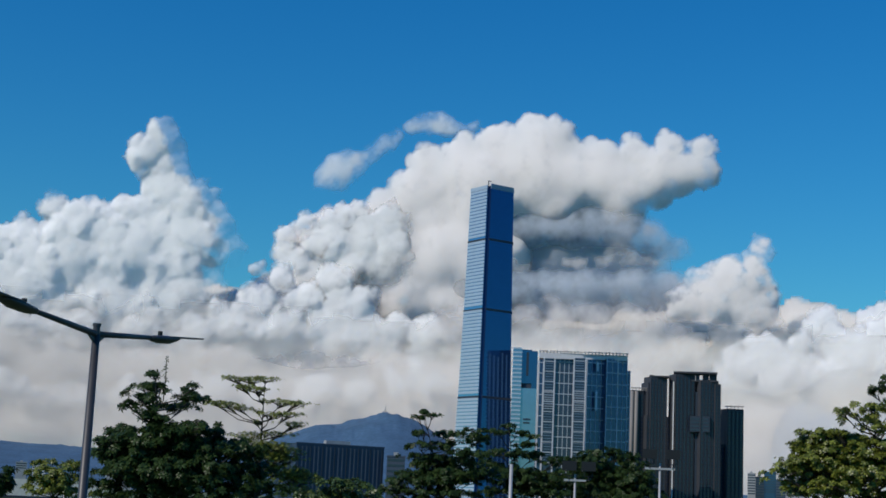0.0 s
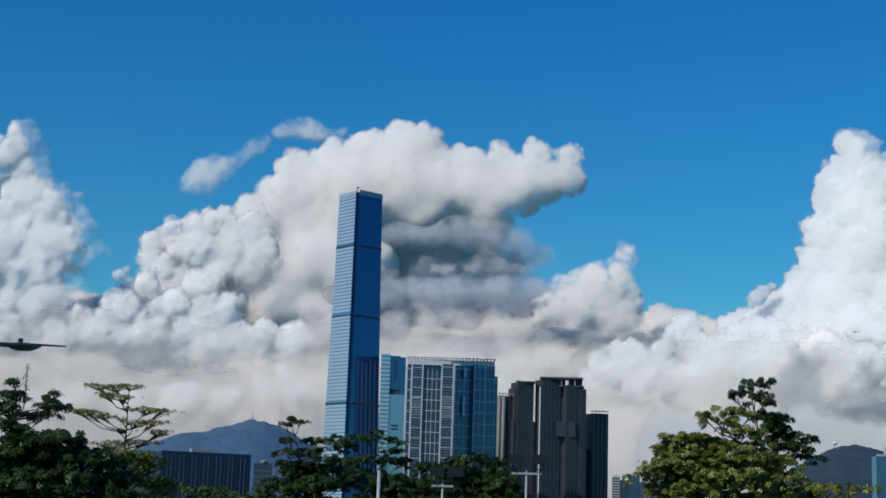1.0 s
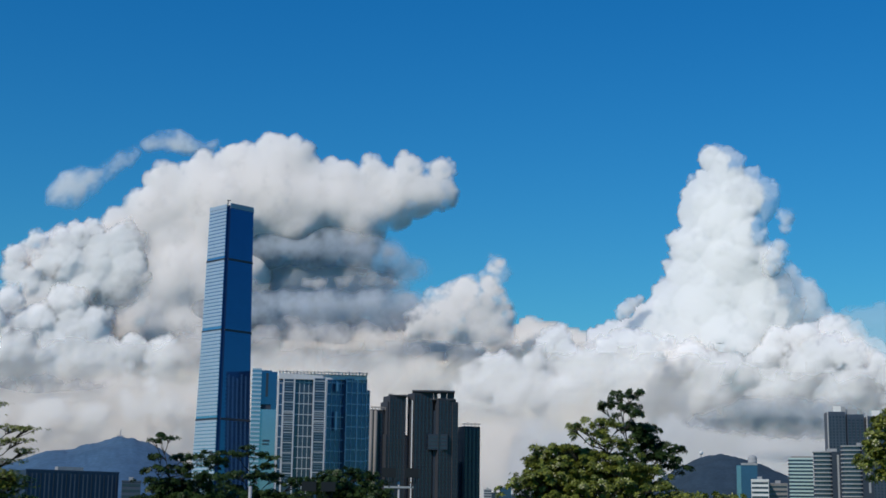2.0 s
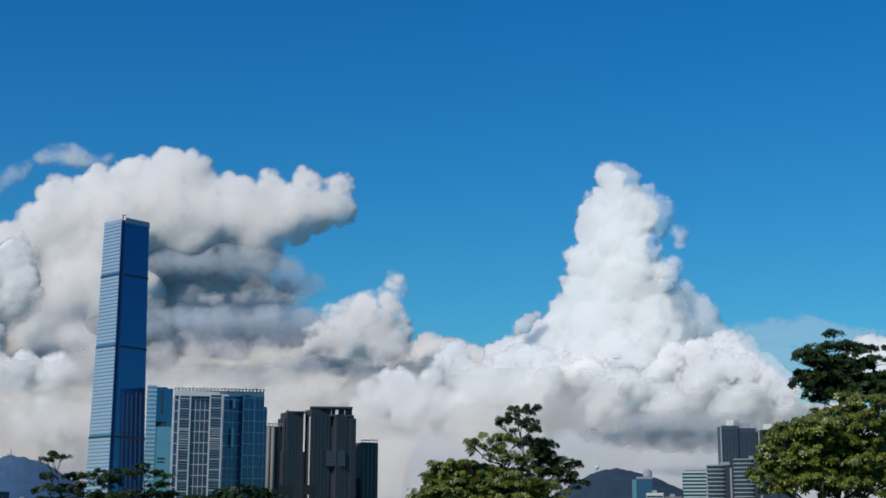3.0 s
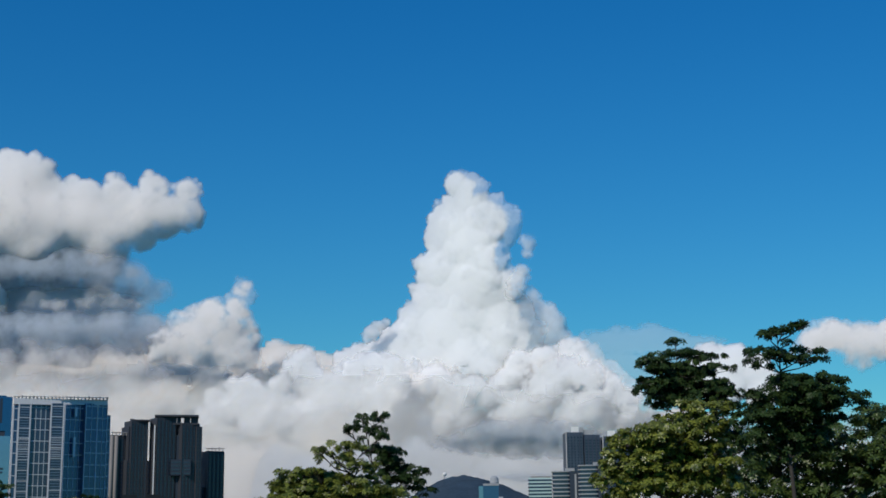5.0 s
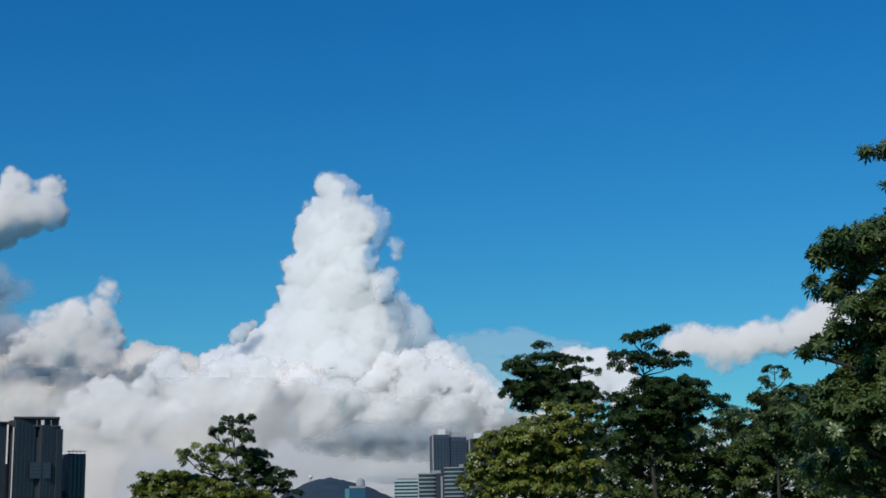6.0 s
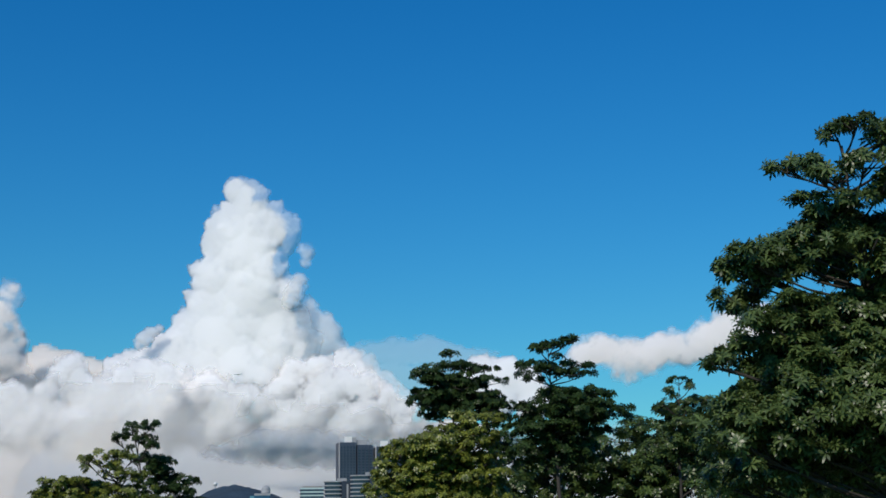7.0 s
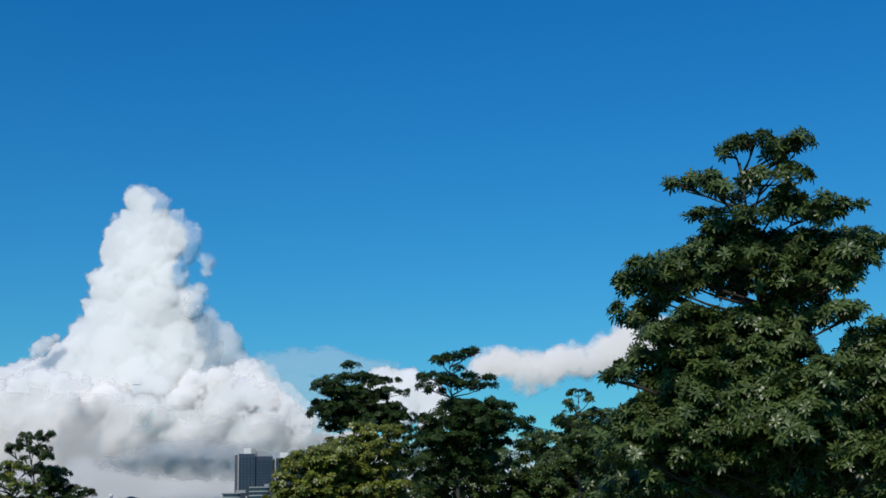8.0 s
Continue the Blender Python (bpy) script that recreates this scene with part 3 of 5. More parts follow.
TREE_CROWN = [(33.36, 8.25, 0.38, 0.15), (34.03, 8.36, 0.36, 0.11), (32.79, 8.11, 0.36, 0.11), (33.14, 8.39, 0.28, 0.11), (32.55, 7.59, 0.47, 0.17), (32.32, 7.26, 0.30, 0.19),
    (32.99, 7.35, 0.47, 0.21), (34.11, 7.61, 0.59, 0.17), (34.54, 7.31, 0.42, 0.19), (33.87, 7.22, 0.59, 0.19), (33.40, 6.57, 0.53, 0.17), (34.29, 6.54, 0.64, 0.17),
    (34.94, 6.39, 0.51, 0.15), (33.65, 6.12, 0.72, 0.19), (34.70, 5.98, 0.81, 0.15), (35.58, 5.80, 0.59, 0.11), (32.31, 5.81, 0.51, 0.32), (32.97, 5.79, 0.72, 0.28),
    (34.07, 5.54, 1.06, 0.28), (31.93, 5.16, 0.47, 0.34), (33.12, 5.02, 1.06, 0.42), (34.44, 4.87, 1.06, 0.42), (32.47, 4.09, 0.81, 0.59), (33.78, 3.84, 1.17, 0.59)]
TREE_BACK = [(38.24, 6.76, 0.42, 0.11), (37.90, 6.53, 0.19, 0.11), (38.66, 6.50, 0.17, 0.08), (38.85, 5.99, 0.59, 0.17), (39.52, 5.79, 0.51, 0.17), (38.43, 5.51, 0.81, 0.19),
    (37.64, 5.75, 0.42, 0.11), (38.61, 4.83, 0.81, 0.34), (39.53, 4.93, 0.81, 0.38), (37.92, 4.05, 1.19, 0.42), (39.57, 3.85, 1.06, 0.59)]
TREE_ROW_FAR = [(32.30, 3.71, 1.32, 0.88), (33.84, 3.46, 1.54, 0.99), (35.42, 4.52, 1.55, 0.99), (36.70, 3.19, 1.76, 0.99), 
    (38.08, 4.68, 1.54, 0.99), (39.34, 3.34, 1.75, 1.10), (40.29, 5.05, 1.32, 0.99), (30.96, 2.86, 1.32, 0.66), 
    (33.15, 1.96, 1.98, 0.88), (36.00, 1.90, 1.97, 0.88), (38.84, 1.74, 1.97, 0.87), (41.03, 2.22, 1.74, 1.09)]
TREE_ROW_NEAR = [(41.57, 4.36, 1.75, 1.31), (43.23, 3.24, 1.95, 1.30), (45.03, 4.68, 1.73, 1.30), (46.61, 3.13, 1.93, 1.29), 
    (48.34, 4.13, 1.28, 1.07), (49.45, 2.62, 1.69, 0.84), (51.18, 4.02, 1.68, 1.68), (40.80, 2.01, 1.96, 0.98), 
    (43.98, 1.51, 2.37, 0.97), (47.11, 1.44, 2.34, 0.96), (49.96, 1.36, 2.10, 0.94)]
TREE_NEAR = [(44.91, 16.47, 0.55, 0.30), (45.67, 16.08, 0.59, 0.23), (46.78, 16.21, 0.68, 0.32), (47.32, 16.01, 0.32, 0.23), (46.52, 15.58, 0.38, 0.26), (42.93, 15.18, 0.68, 0.32),
    (43.80, 14.84, 0.59, 0.23), (44.81, 14.83, 0.68, 0.26), (45.89, 14.43, 0.85, 0.38), (47.01, 14.74, 0.53, 0.26), (43.40, 13.67, 0.51, 0.17), (44.20, 14.00, 0.34, 0.26),
    (46.37, 13.52, 0.74, 0.42), (44.70, 13.09, 0.74, 0.34), (43.77, 12.38, 0.96, 0.42), (45.32, 12.50, 1.17, 0.55), (47.35, 13.45, 1.06, 0.42), (48.40, 13.04, 0.85, 0.38),
    (49.60, 12.08, 0.68, 0.42), (48.53, 12.06, 1.17, 0.55), (46.82, 12.18, 1.27, 0.70), (42.62, 11.67, 1.06, 0.51), (41.25, 11.18, 0.96, 0.47), (40.39, 10.89, 0.34, 0.38)]
TREE_NEAR_MID = [(40.76, 10.32, 0.89, 0.38), (42.12, 10.81, 0.96, 0.42), (44.14, 11.21, 1.27, 0.42), (45.67, 11.21, 1.27, 0.47), (47.61, 11.15, 1.27, 0.55), (48.42, 10.55, 0.59, 0.26),
    (48.90, 11.38, 0.89, 0.38), (46.71, 10.56, 0.77, 0.26), (40.52, 9.84, 0.38, 0.17), (42.60, 9.42, 0.55, 0.21), (43.59, 9.48, 0.59, 0.21), (44.92, 9.68, 0.72, 0.21),
    (45.98, 9.36, 1.06, 0.26), (47.70, 9.45, 0.98, 0.26), (48.73, 9.19, 0.68, 0.28), (49.50, 8.33, 0.77, 0.51), (44.21, 8.84, 1.49, 0.42), (42.22, 8.45, 1.27, 0.55),
    (40.86, 7.84, 0.74, 0.59), (39.91, 7.26, 0.51, 0.26)]
TREE_NEAR_EDGE = [(48.92, 6.23, 0.96, 0.77), (49.56, 4.93, 0.96, 0.85), (48.47, 5.82, 0.85, 0.64), (49.24, 7.70, 0.85, 0.64), (49.76, 6.40, 0.85, 0.85), (49.54, 3.66, 1.06, 0.85),
    (48.68, 4.54, 0.85, 0.55)]
TREE_NEAR_LOW = [(41.93, 7.19, 1.49, 0.72), (44.13, 7.53, 1.49, 0.93), (46.10, 7.98, 1.49, 0.81), (47.48, 6.51, 1.27, 0.85), (49.40, 7.05, 0.77, 0.96), (46.41, 6.35, 1.70, 0.85),
    (41.63, 5.67, 1.70, 0.93), (44.01, 5.58, 1.91, 1.06), (46.31, 4.85, 1.91, 1.06), (48.01, 5.21, 1.19, 0.77), (42.62, 3.90, 2.12, 1.06), (45.14, 3.18, 2.34, 1.06),
    (47.25, 3.33, 1.49, 0.85), (40.92, 4.38, 1.49, 1.06), (40.41, 2.88, 1.27, 0.64), (50.92, 8.03, 1.27, 0.85), (51.11, 5.48, 1.49, 1.27), (50.70, 3.00, 1.49, 0.85)]

HAZE_PUFFS = [(a, 0.8, 6.6 - 1.8 * min(1, max(0, (a - 16) / 16))) for a in range(-24, 58)]
cloud("cloud_haze", "pale grey haze along the horizon", HAZE_PUFFS, 30, 4260, soft=5.5, crisp=0.6, depth=0.05, relief=0.0,
      step=0.4, levels=0, solid=0.55, mat=M_HAZE)
BACK_PUFFS = [(a + 0.6 * math.sin(e * 5), e, 2.6) for e in (2.8, 4.3, 5.6) for a in range(-22, 31, 3) if a < 18 or e < 5]
BACK_PUFFS += [(a, 6.8 + 0.3 * math.sin(a), 2.4) for a in range(-22, 18, 3)]
cloud("cloud_deck", "flat grey-white cloud deck behind the heaped clouds", BACK_PUFFS, 31, 4880, soft=1.0, crisp=0.8, depth=0.5,
      step=0.12, flat=2.2, levels=2, mat=M_CLOUD_DECK, tilt=(0.06, 5.0), relief=0.25, smooth=2, solid=0.86)
LOW_PUFFS = [(a + 0.9 * math.sin(e * 5), e + 0.25 * math.sin(a * 1.3), 2.6) for e in (0.6, 2.0, 3.2, 4.4) for a in range(-24, 15, 3) if a < 8 or e < 4]
cloud("cloud_sheet", "low cream-grey cloud sheet along the horizon", LOW_PUFFS, 39, 4580, soft=2.2, crisp=0.8, depth=0.3, rim=0.0,
      step=0.12, flat=2.2, levels=2, mat=M_CLOUD_DECK, relief=0.12, smooth=3, solid=0.8)
DIM_PUFFS = [(a + 0.9 * math.sin(e * 5), e + 0.25 * math.sin(a * 1.3), 2.6) for e in (0.6, 2.0, 3.2) for a in range(14, 57, 3)]
cloud("cloud_sheet", "low blue-grey cloud sheet along the horizon", DIM_PUFFS, 40, 4580, soft=2.4, crisp=0.8, depth=0.3, rim=0.0,
      step=0.12, flat=2.2, levels=2, mat=M_CLOUD_SHADED, relief=0.10, smooth=3, solid=0.75)
# Out-of-view cloud, added to brighten the reflection in the skyscraper's left face.
WEST_PUFFS = [(-86 + 3.1 * i, 6 + 3 * math.sin(i * 1.7), 3.2 + math.cos(i * 2.3)) for i in range(12)]
cloud("cloud_reflected", "unseen white cumulus bank for the skyscraper to mirror", WEST_PUFFS, 32, 4700, soft=0.8, step=0.3, levels=2)
cloud("cloud_cumulus", "tall white cumulus cloud with a knobbly bright top", LEFT_PUFFS, 1, 4700, soft=0.34, fade=(3.5, 6.5),
      tilt=(0.02, 7.5), relief=0.26, depth=0.3, grow=1.04, smooth=1, rags=0.8, step=0.05, lee=(0.8, 0.6), veil=0.5)
cloud("cloud_wisp", "thin pale wisp of cloud beside a larger cloud", dense(WISP_PUFFS), 2, 4760, soft=1.3, crisp=0.5, levels=0, depth=0.2,
      relief=0.1, smooth=3, rags=1.0, solid=0.7, grow=1.35)
cloud("cloud_wisp", "thin pale wisp of cloud above a larger cloud", dense(WISP_HIGH_PUFFS), 22, 4760, soft=1.0, crisp=0.5, levels=0, depth=0.2,
      relief=0.1, smooth=3, rags=1.0, solid=0.75, grow=1.3)
cloud("cloud_main", "broad heaped grey-white cloud behind the tall tower", MAIN_PUFFS, 3, 4760, soft=0.5, crisp=0.75,
      mat=M_CLOUD_GREY, tilt=(0.10, 11.2), lean=(1.2, 1.4), fade=(5.5, 8.0), relief=0.16, smooth=5, step=0.06, veil=0.3, rags=0.7)
HEAP_PUFFS = [(-6.69, 9.93, 0.55), (-5.90, 10.51, 0.59), (-5.16, 10.69, 0.55), (-4.40, 10.82, 0.59), (-3.74, 11.17, 0.47), (-6.27, 8.93, 0.77),
    (-4.95, 9.72, 0.98), (-3.49, 10.07, 0.98), (-5.51, 8.26, 0.85), (-4.10, 8.79, 1.06), (-6.83, 9.30, 0.47), (-2.62, 10.65, 0.85),
    (-2.55, 9.32, 1.06)]
cloud("cloud_heap", "crisp white cloud heaps at the flank of a grey cloud", HEAP_PUFFS, 36, 4720, soft=0.45, relief=0.28, depth=0.3, smooth=1, fade=(6.0, 8.5), veil=0.8)
cloud("cloud_shaded_base", "grey shaded base of a broad heaped cloud", UNDER_PUFFS, 35, 4800, soft=2.3, rags=0.5, rim=0.0, crisp=0.6, mat=M_CLOUD_SHADED, tilt=(0.12, 11.0),
      lean=(0.8, 0.6), fade=(5.0, 7.5), relief=0.12, depth=0.35, smooth=5, levels=2, step=0.07)
cloud("cloud_shelf", "soft blue-grey band of cloud with a flat base", dense(SHELF_PUFFS), 4, 4710, soft=2.6, depth=0.3, flat=1.4, levels=0,
      rim=0.0, crisp=0.5, relief=0.05, smooth=4, mat=M_CLOUD_SHADED, tilt=(0.22, 10.6), lean=(0.8, 1.5), rags=0.7)
cloud("cloud_shelf", "soft blue-grey lower band of cloud with a flat base", SHELF_LOW_PUFFS, 24, 4690, soft=2.8, depth=0.3, flat=1.9, levels=0,
      rim=0.0, crisp=0.5, relief=0.05, smooth=4, mat=M_CLOUD_SHADED, tilt=(0.28, 8.6), lean=(0.8, 1.5), rags=0.7)
cloud("cloud_puff", "thin row of pale puffs between grey bands", dense(SHELF_LIGHT_PUFFS, 3), 25, 4650, soft=1.3, crisp=0.6, flat=1.3, levels=1,
      depth=0.3, relief=0.05, smooth=4, solid=0.5, mat=M_CLOUD_GREY, veil=0.6)
cloud("cloud_puff", "soft cream-white cloud under the grey bands", CREAM_PUFFS, 26, 4610, soft=2.0, crisp=0.8, flat=1.3, levels=1, depth=0.3,
      relief=0.12, smooth=5, mat=M_CLOUD_GREY, fade=(3.5, 6.5), rags=0.8, solid=0.5)
cloud("cloud_streak", "thin blue-grey cloud streak", dense(STREAK_PUFFS), 27, 4560, soft=1.2, crisp=0.6, flat=2.0, levels=0, depth=0.3, relief=0.05,
      smooth=4, mat=M_CLOUD_SHADED, tilt=(1.0, 8.2), lean=(0.6, 0.4), rags=0.8)
cloud("cloud_streak", "flat blue-grey cloud streak low over the hill", dense(FLAT_WEST_PUFFS), 28, 4190, grow=1.5, soft=3.2, crisp=0.6, flat=1.8, levels=0, depth=0.3,
      relief=0.05, smooth=4, mat=M_CLOUD_SHADED, tilt=(0.8, 6.3), lean=(0.6, 0.4), rags=0.8, solid=0.5)
cloud("cloud_streak", "flat blue-grey cloud base under the knobbly cumulus", dense(FLAT_FAR_PUFFS), 29, 4580, soft=1.4, crisp=0.7, flat=1.3, levels=0,
      depth=0.3, relief=0.05, smooth=4, mat=M_CLOUD_SHADED, tilt=(0.7, 12.0), lean=(0.6, 0.3), rags=0.8)
cloud("cloud_streak", "wide blue-grey cloud streak behind the residential towers", dense(EAST_STREAK_PUFFS), 34, 4120, grow=1.4, soft=2.4, crisp=0.6, flat=1.7,
      levels=0, depth=0.3, relief=0.05, smooth=4, mat=M_CLOUD_SHADED, tilt=(0.9, 5.2), lean=(0.6, 0.4), rags=0.8, solid=0.75)
cloud("cloud_knob", "small bright cloud knob beside the grey shelf", KNOB_PUFFS, 14, 4650, soft=0.8, crisp=0.8, mat=M_CLOUD_GREY, tilt=(0.28, 9.4), lean=(0.8, 0.5),
      fade=(5.6, 7.4), relief=0.2, smooth=4, veil=0.5)
cloud("cloud_middle", "heaped cream-white cloud low over the skyline", MIDDLE_PUFFS, 5, 4670, soft=0.5, fade=(3.8, 6.6), tilt=(0.35, 6.0), lean=(1.6, 0.9), relief=0.28,
      smooth=1, step=0.05, veil=0.65)
cloud("cloud_low", "soft grey-cream cloud heaps just above the hill", MIDDLE_LOW_PUFFS, 37, 4480, soft=0.9, crisp=0.8, fade=(1.8, 4.6), tilt=(0.3, 4.0), relief=0.3, smooth=3,
      step=0.06, veil=0.7)
cloud("cloud_tower", "towering brilliant white cumulus cloud", TOWER_PUFFS, 6, 4760, soft=0.30, fade=(2.0, 5.5), tilt=(0.3, 6.4), relief=0.26, grow=0.98, smooth=1, lee=(0.7, 0.5), veil=0.25)
cloud("cloud_shade", "thin grey cloud in the lee of the tall cumulus", TOWER_SHADE_PUFFS, 7, 4840, soft=0.6, mat=M_CLOUD_GREY, solid=0.65, smooth=2)
cloud("cloud_scrap", "pale cloud scraps beside the tall cumulus", LEE_PUFFS, 41, 4650, soft=0.6, solid=0.6, smooth=2)
cloud("cloud_scrap", "torn scrap of white cloud", SCRAP_PUFFS, 15, 4700, soft=0.3, solid=0.8)
cloud("cloud_scrap", "torn scrap of white cloud in a blue gap", SCRAP_WEST_PUFFS, 16, 4560, soft=0.3, solid=0.7)
cloud("cloud_veil", "thin pale veil of high cloud", VEIL_PUFFS, 17, 4820, soft=1.4, crisp=0.6, depth=0.1, relief=0.05, flat=3.0, levels=1,
      solid=0.28, step=0.08, mat=M_HAZE)
cloud("cloud_bank", "low cream-white cloud bank above the city", BANK_PUFFS, 8, 4600, soft=0.5, fade=(2.6, 5.6), tilt=(0.3, 5.6), lean=(1.4, 0.9), relief=0.26, smooth=2, veil=0.85)
cloud("cloud_foot", "bright knobbly heaps at the foot of the tall cumulus", FOOT_PUFFS, 38, 4680, soft=0.55, fade=(3.0, 5.6), tilt=(0.4, 5.8), lean=(1.4, 0.8), relief=0.26, smooth=2,
      veil=0.8)
cloud("cloud_east", "small soft grey-white cumulus above the trees", dense(EAST_PUFFS, 2), 9, 4650, soft=0.9, crisp=0.8, flat=1.0,
      mat=M_CLOUD_GREY, tilt=(0.15, 7.6), fade=(6.2, 7.8), relief=0.25, smooth=4)
cloud("cloud_low", "soft white cumulus showing between tree tops", EAST_LOW_PUFFS, 19, 4680, soft=0.4, crisp=0.7, smooth=2)


# ---------------------------------------------------------------- hills
def hill(name, label, ridge, dist, foot, seed, mat):
    """A wooded ridge through (bearing, elevation) points, with a front and a back slope."""
    az = np.arange(ridge[0][0], ridge[-1][0], 0.06)
    el = np.interp(az, [p[0] for p in ridge], [p[1] for p in ridge])
    el = el + 0.10 * (fbm(az * 0.9, az * 0 + 3, seed, 5) - 0.47)
    el = np.convolve(np.pad(el, 9, mode="edge"), np.ones(19) / 19, mode="valid")
    top = EYE + dist * np.tan(np.radians(el))
    u = np.linspace(0, 1, 28)
    A, U = np.meshgrid(az, u, indexing="ij")
    R = np.where(U < 0.8, dist - foot * (1 - U / 0.8), dist + 500 * (U - 0.8) / 0.2)
    Z = top[:, None] * np.where(U < 0.8, np.sin(U / 0.8 * math.pi / 2) ** 1.3, 1 - (U - 0.8) / 0.2)
    gully = fbm(A * 1.0, U * 14 + A, seed + 3, 4) - 0.47
    Z = Z * (1 + 0.16 * gully * (1 - np.abs(U - 0.8) / 0.8) * (np.abs(U - 0.8) > 0.03)) - 2
    V = np.stack([R * np.sin(np.radians(A)), R * np.cos(np.radians(A)), Z], -1)
    n, m = A.shape
    ids = np.arange(n * m).reshape(n, m)
    F = np.stack([ids[:-1, :-1], ids[1:, :-1], ids[1:, 1:], ids[:-1, 1:]], -1).reshape(-1, 4)
    ob = part_np(name, V.reshape(-1, 3), F, mat, None, smooth=True)
    return tagged(ob, label, "hill", kind="structure")


hill("hill_west", "wooded hill ridge, hazed blue, with a rounded summit",
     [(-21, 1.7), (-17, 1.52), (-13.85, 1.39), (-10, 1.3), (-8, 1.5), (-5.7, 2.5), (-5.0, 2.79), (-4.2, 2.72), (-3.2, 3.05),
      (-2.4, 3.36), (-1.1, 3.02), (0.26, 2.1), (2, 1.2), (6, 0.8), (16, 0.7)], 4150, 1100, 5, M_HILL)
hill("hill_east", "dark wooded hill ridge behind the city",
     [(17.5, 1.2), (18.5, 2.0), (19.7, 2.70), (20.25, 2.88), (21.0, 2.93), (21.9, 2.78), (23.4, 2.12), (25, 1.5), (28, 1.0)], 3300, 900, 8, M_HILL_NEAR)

mast = thing("radio_mast", at(-2.42, 4140, high(3.3, 4140)), 2.4, "thin steel radio mast on a hilltop", "mast")
part("pole", tube(bmesh.new(), [(0, 0, -6), (0, 0, 20)], [2.0, 0.9], 6), M_CONCRETE, mast)
part("hut", boxes((-9, 9, -4, 4, -6, 3)), M_CONCRETE, mast)
radome = thing("radar_dome", at(20.08, 3290, high(2.84, 3290)), -20, "small white radar dome on a hilltop mast", "radar")
part("pole", tube(bmesh.new(), [(0, 0, -8), (0, 0, 8)], [1.3, 1.0], 6), M_CONCRETE, radome)
bm = bmesh.new()
bmesh.ops.create_uvsphere(bm, u_segments=16, v_segments=10, radius=4.6, matrix=Matrix.Translation((0, 0, 11)))
part("dome", bm, M_WHITE, radome, smooth=True)


# ---------------------------------------------------------------- skyline
def building(name, label, az, dist, turn=0.0, group="city towers", category="tower block"):
    """An empty at a building's foot whose -y side faces the eye, turned by some degrees to the right."""
    return thing(name, at(az, dist), -az + turn, label, category, group)


def put(ob, x=0.0, y=0.0, turn=0.0):
    ob.matrix_local = pose(x, y, 0, 0, 0, turn)
    return ob


# The tall tower: a square plan with notched corners that flares towards its foot.
D_TALL = 2150
tall = building("skyscraper", "very tall blue glass skyscraper with flared base", 1.45, D_TALL, 36.5, category="skyscraper")
PROFILE_Z = (0, 40, 80, 118, 180, 250, 320, 380, 476)
PROFILE_A = (36, 33.0, 31.5, 30.6, 29.2, 28.0, 26.8, 26.0, 24.8)
TALL_H = high(12.32, D_TALL)


def half(z):
    return float(np.interp(z, PROFILE_Z, PROFILE_A))


def notched(a, n):
    return [(-a + n, -a), (a - n, -a), (a - n, -a + n), (a, -a + n), (a, a - n), (a - n, a - n),
            (a - n, a), (-a + n, a), (-a + n, a - n), (-a, a - n), (-a, -a + n), (-a + n, -a + n)]


bm = bmesh.new()
rings = []
for z in PROFILE_Z:
    rings.append([bm.verts.new((x, y, min(z, TALL_H - 3))) for x, y in notched(half(z), 4.2)])
for lo, hi in zip(rings, rings[1:]):
    for k in range(12):
        bm.faces.new((lo[k], lo[(k + 1) % 12], hi[(k + 1) % 12], hi[k]))
bm.faces.new(rings[-1])
part("core", bm, M_GLASS_BLUE, tall)


def side_band(z0, z1, out, side, inset=4.2):
    """A band along one face of the tall tower: 0 the right-hand face, 1 right back, 2 back, 3 the left-hand face."""
    a0, a1 = half(z0), half(z1)
    bm = bmesh.new()
    v = []
    for z, a in ((z0, a0), (z1, a1)):
        for x, y in ((-a + inset, -a - out), (a - inset, -a - out), (a - inset, -a + 0.5), (-a + inset, -a + 0.5)):
            c, s = math.cos(side * math.pi / 2), math.sin(side * math.pi / 2)
            v.append(bm.verts.new((c * x - s * y, s * x + c * y, z)))
    for f in ((0, 3, 2, 1), (4, 5, 6, 7), (0, 1, 5, 4), (1, 2, 6, 5), (2, 3, 7, 6), (3, 0, 4, 7)):
        bm.faces.new([v[i] for i in f])
    return bm


# Paler glass on the left face only: bright sky's reflection put into its colour.
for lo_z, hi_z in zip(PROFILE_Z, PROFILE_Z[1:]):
    part("curtain_wall", side_band(lo_z, min(hi_z, TALL_H - 8), 0.15, 3, 4.4), M_GLASS_SKYLIT, tall)
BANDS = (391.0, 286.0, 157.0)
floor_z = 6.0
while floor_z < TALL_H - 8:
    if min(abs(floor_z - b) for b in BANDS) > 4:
        # Left bands pale as if sunlit, right bands blue as if shaded, by colour.
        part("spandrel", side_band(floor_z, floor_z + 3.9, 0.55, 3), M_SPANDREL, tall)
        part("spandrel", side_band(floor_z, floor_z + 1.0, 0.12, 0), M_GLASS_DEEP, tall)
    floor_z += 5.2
for z in BANDS:
    for side in range(4):
        part("louvre_band", side_band(z - 1.6, z + 1.6, 0.5, side, 3.5), M_DARKBAND, tall)
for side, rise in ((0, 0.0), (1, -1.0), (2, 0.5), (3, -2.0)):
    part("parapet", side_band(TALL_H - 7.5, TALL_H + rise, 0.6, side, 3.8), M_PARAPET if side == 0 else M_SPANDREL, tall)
part("crane", boxes((-25.5, -24.5, -24, -23, TALL_H - 3, TALL_H + 4), (-26.5, -20, -23.8, -23.2, TALL_H + 3, TALL_H + 4)), M_DARKBAND, tall)

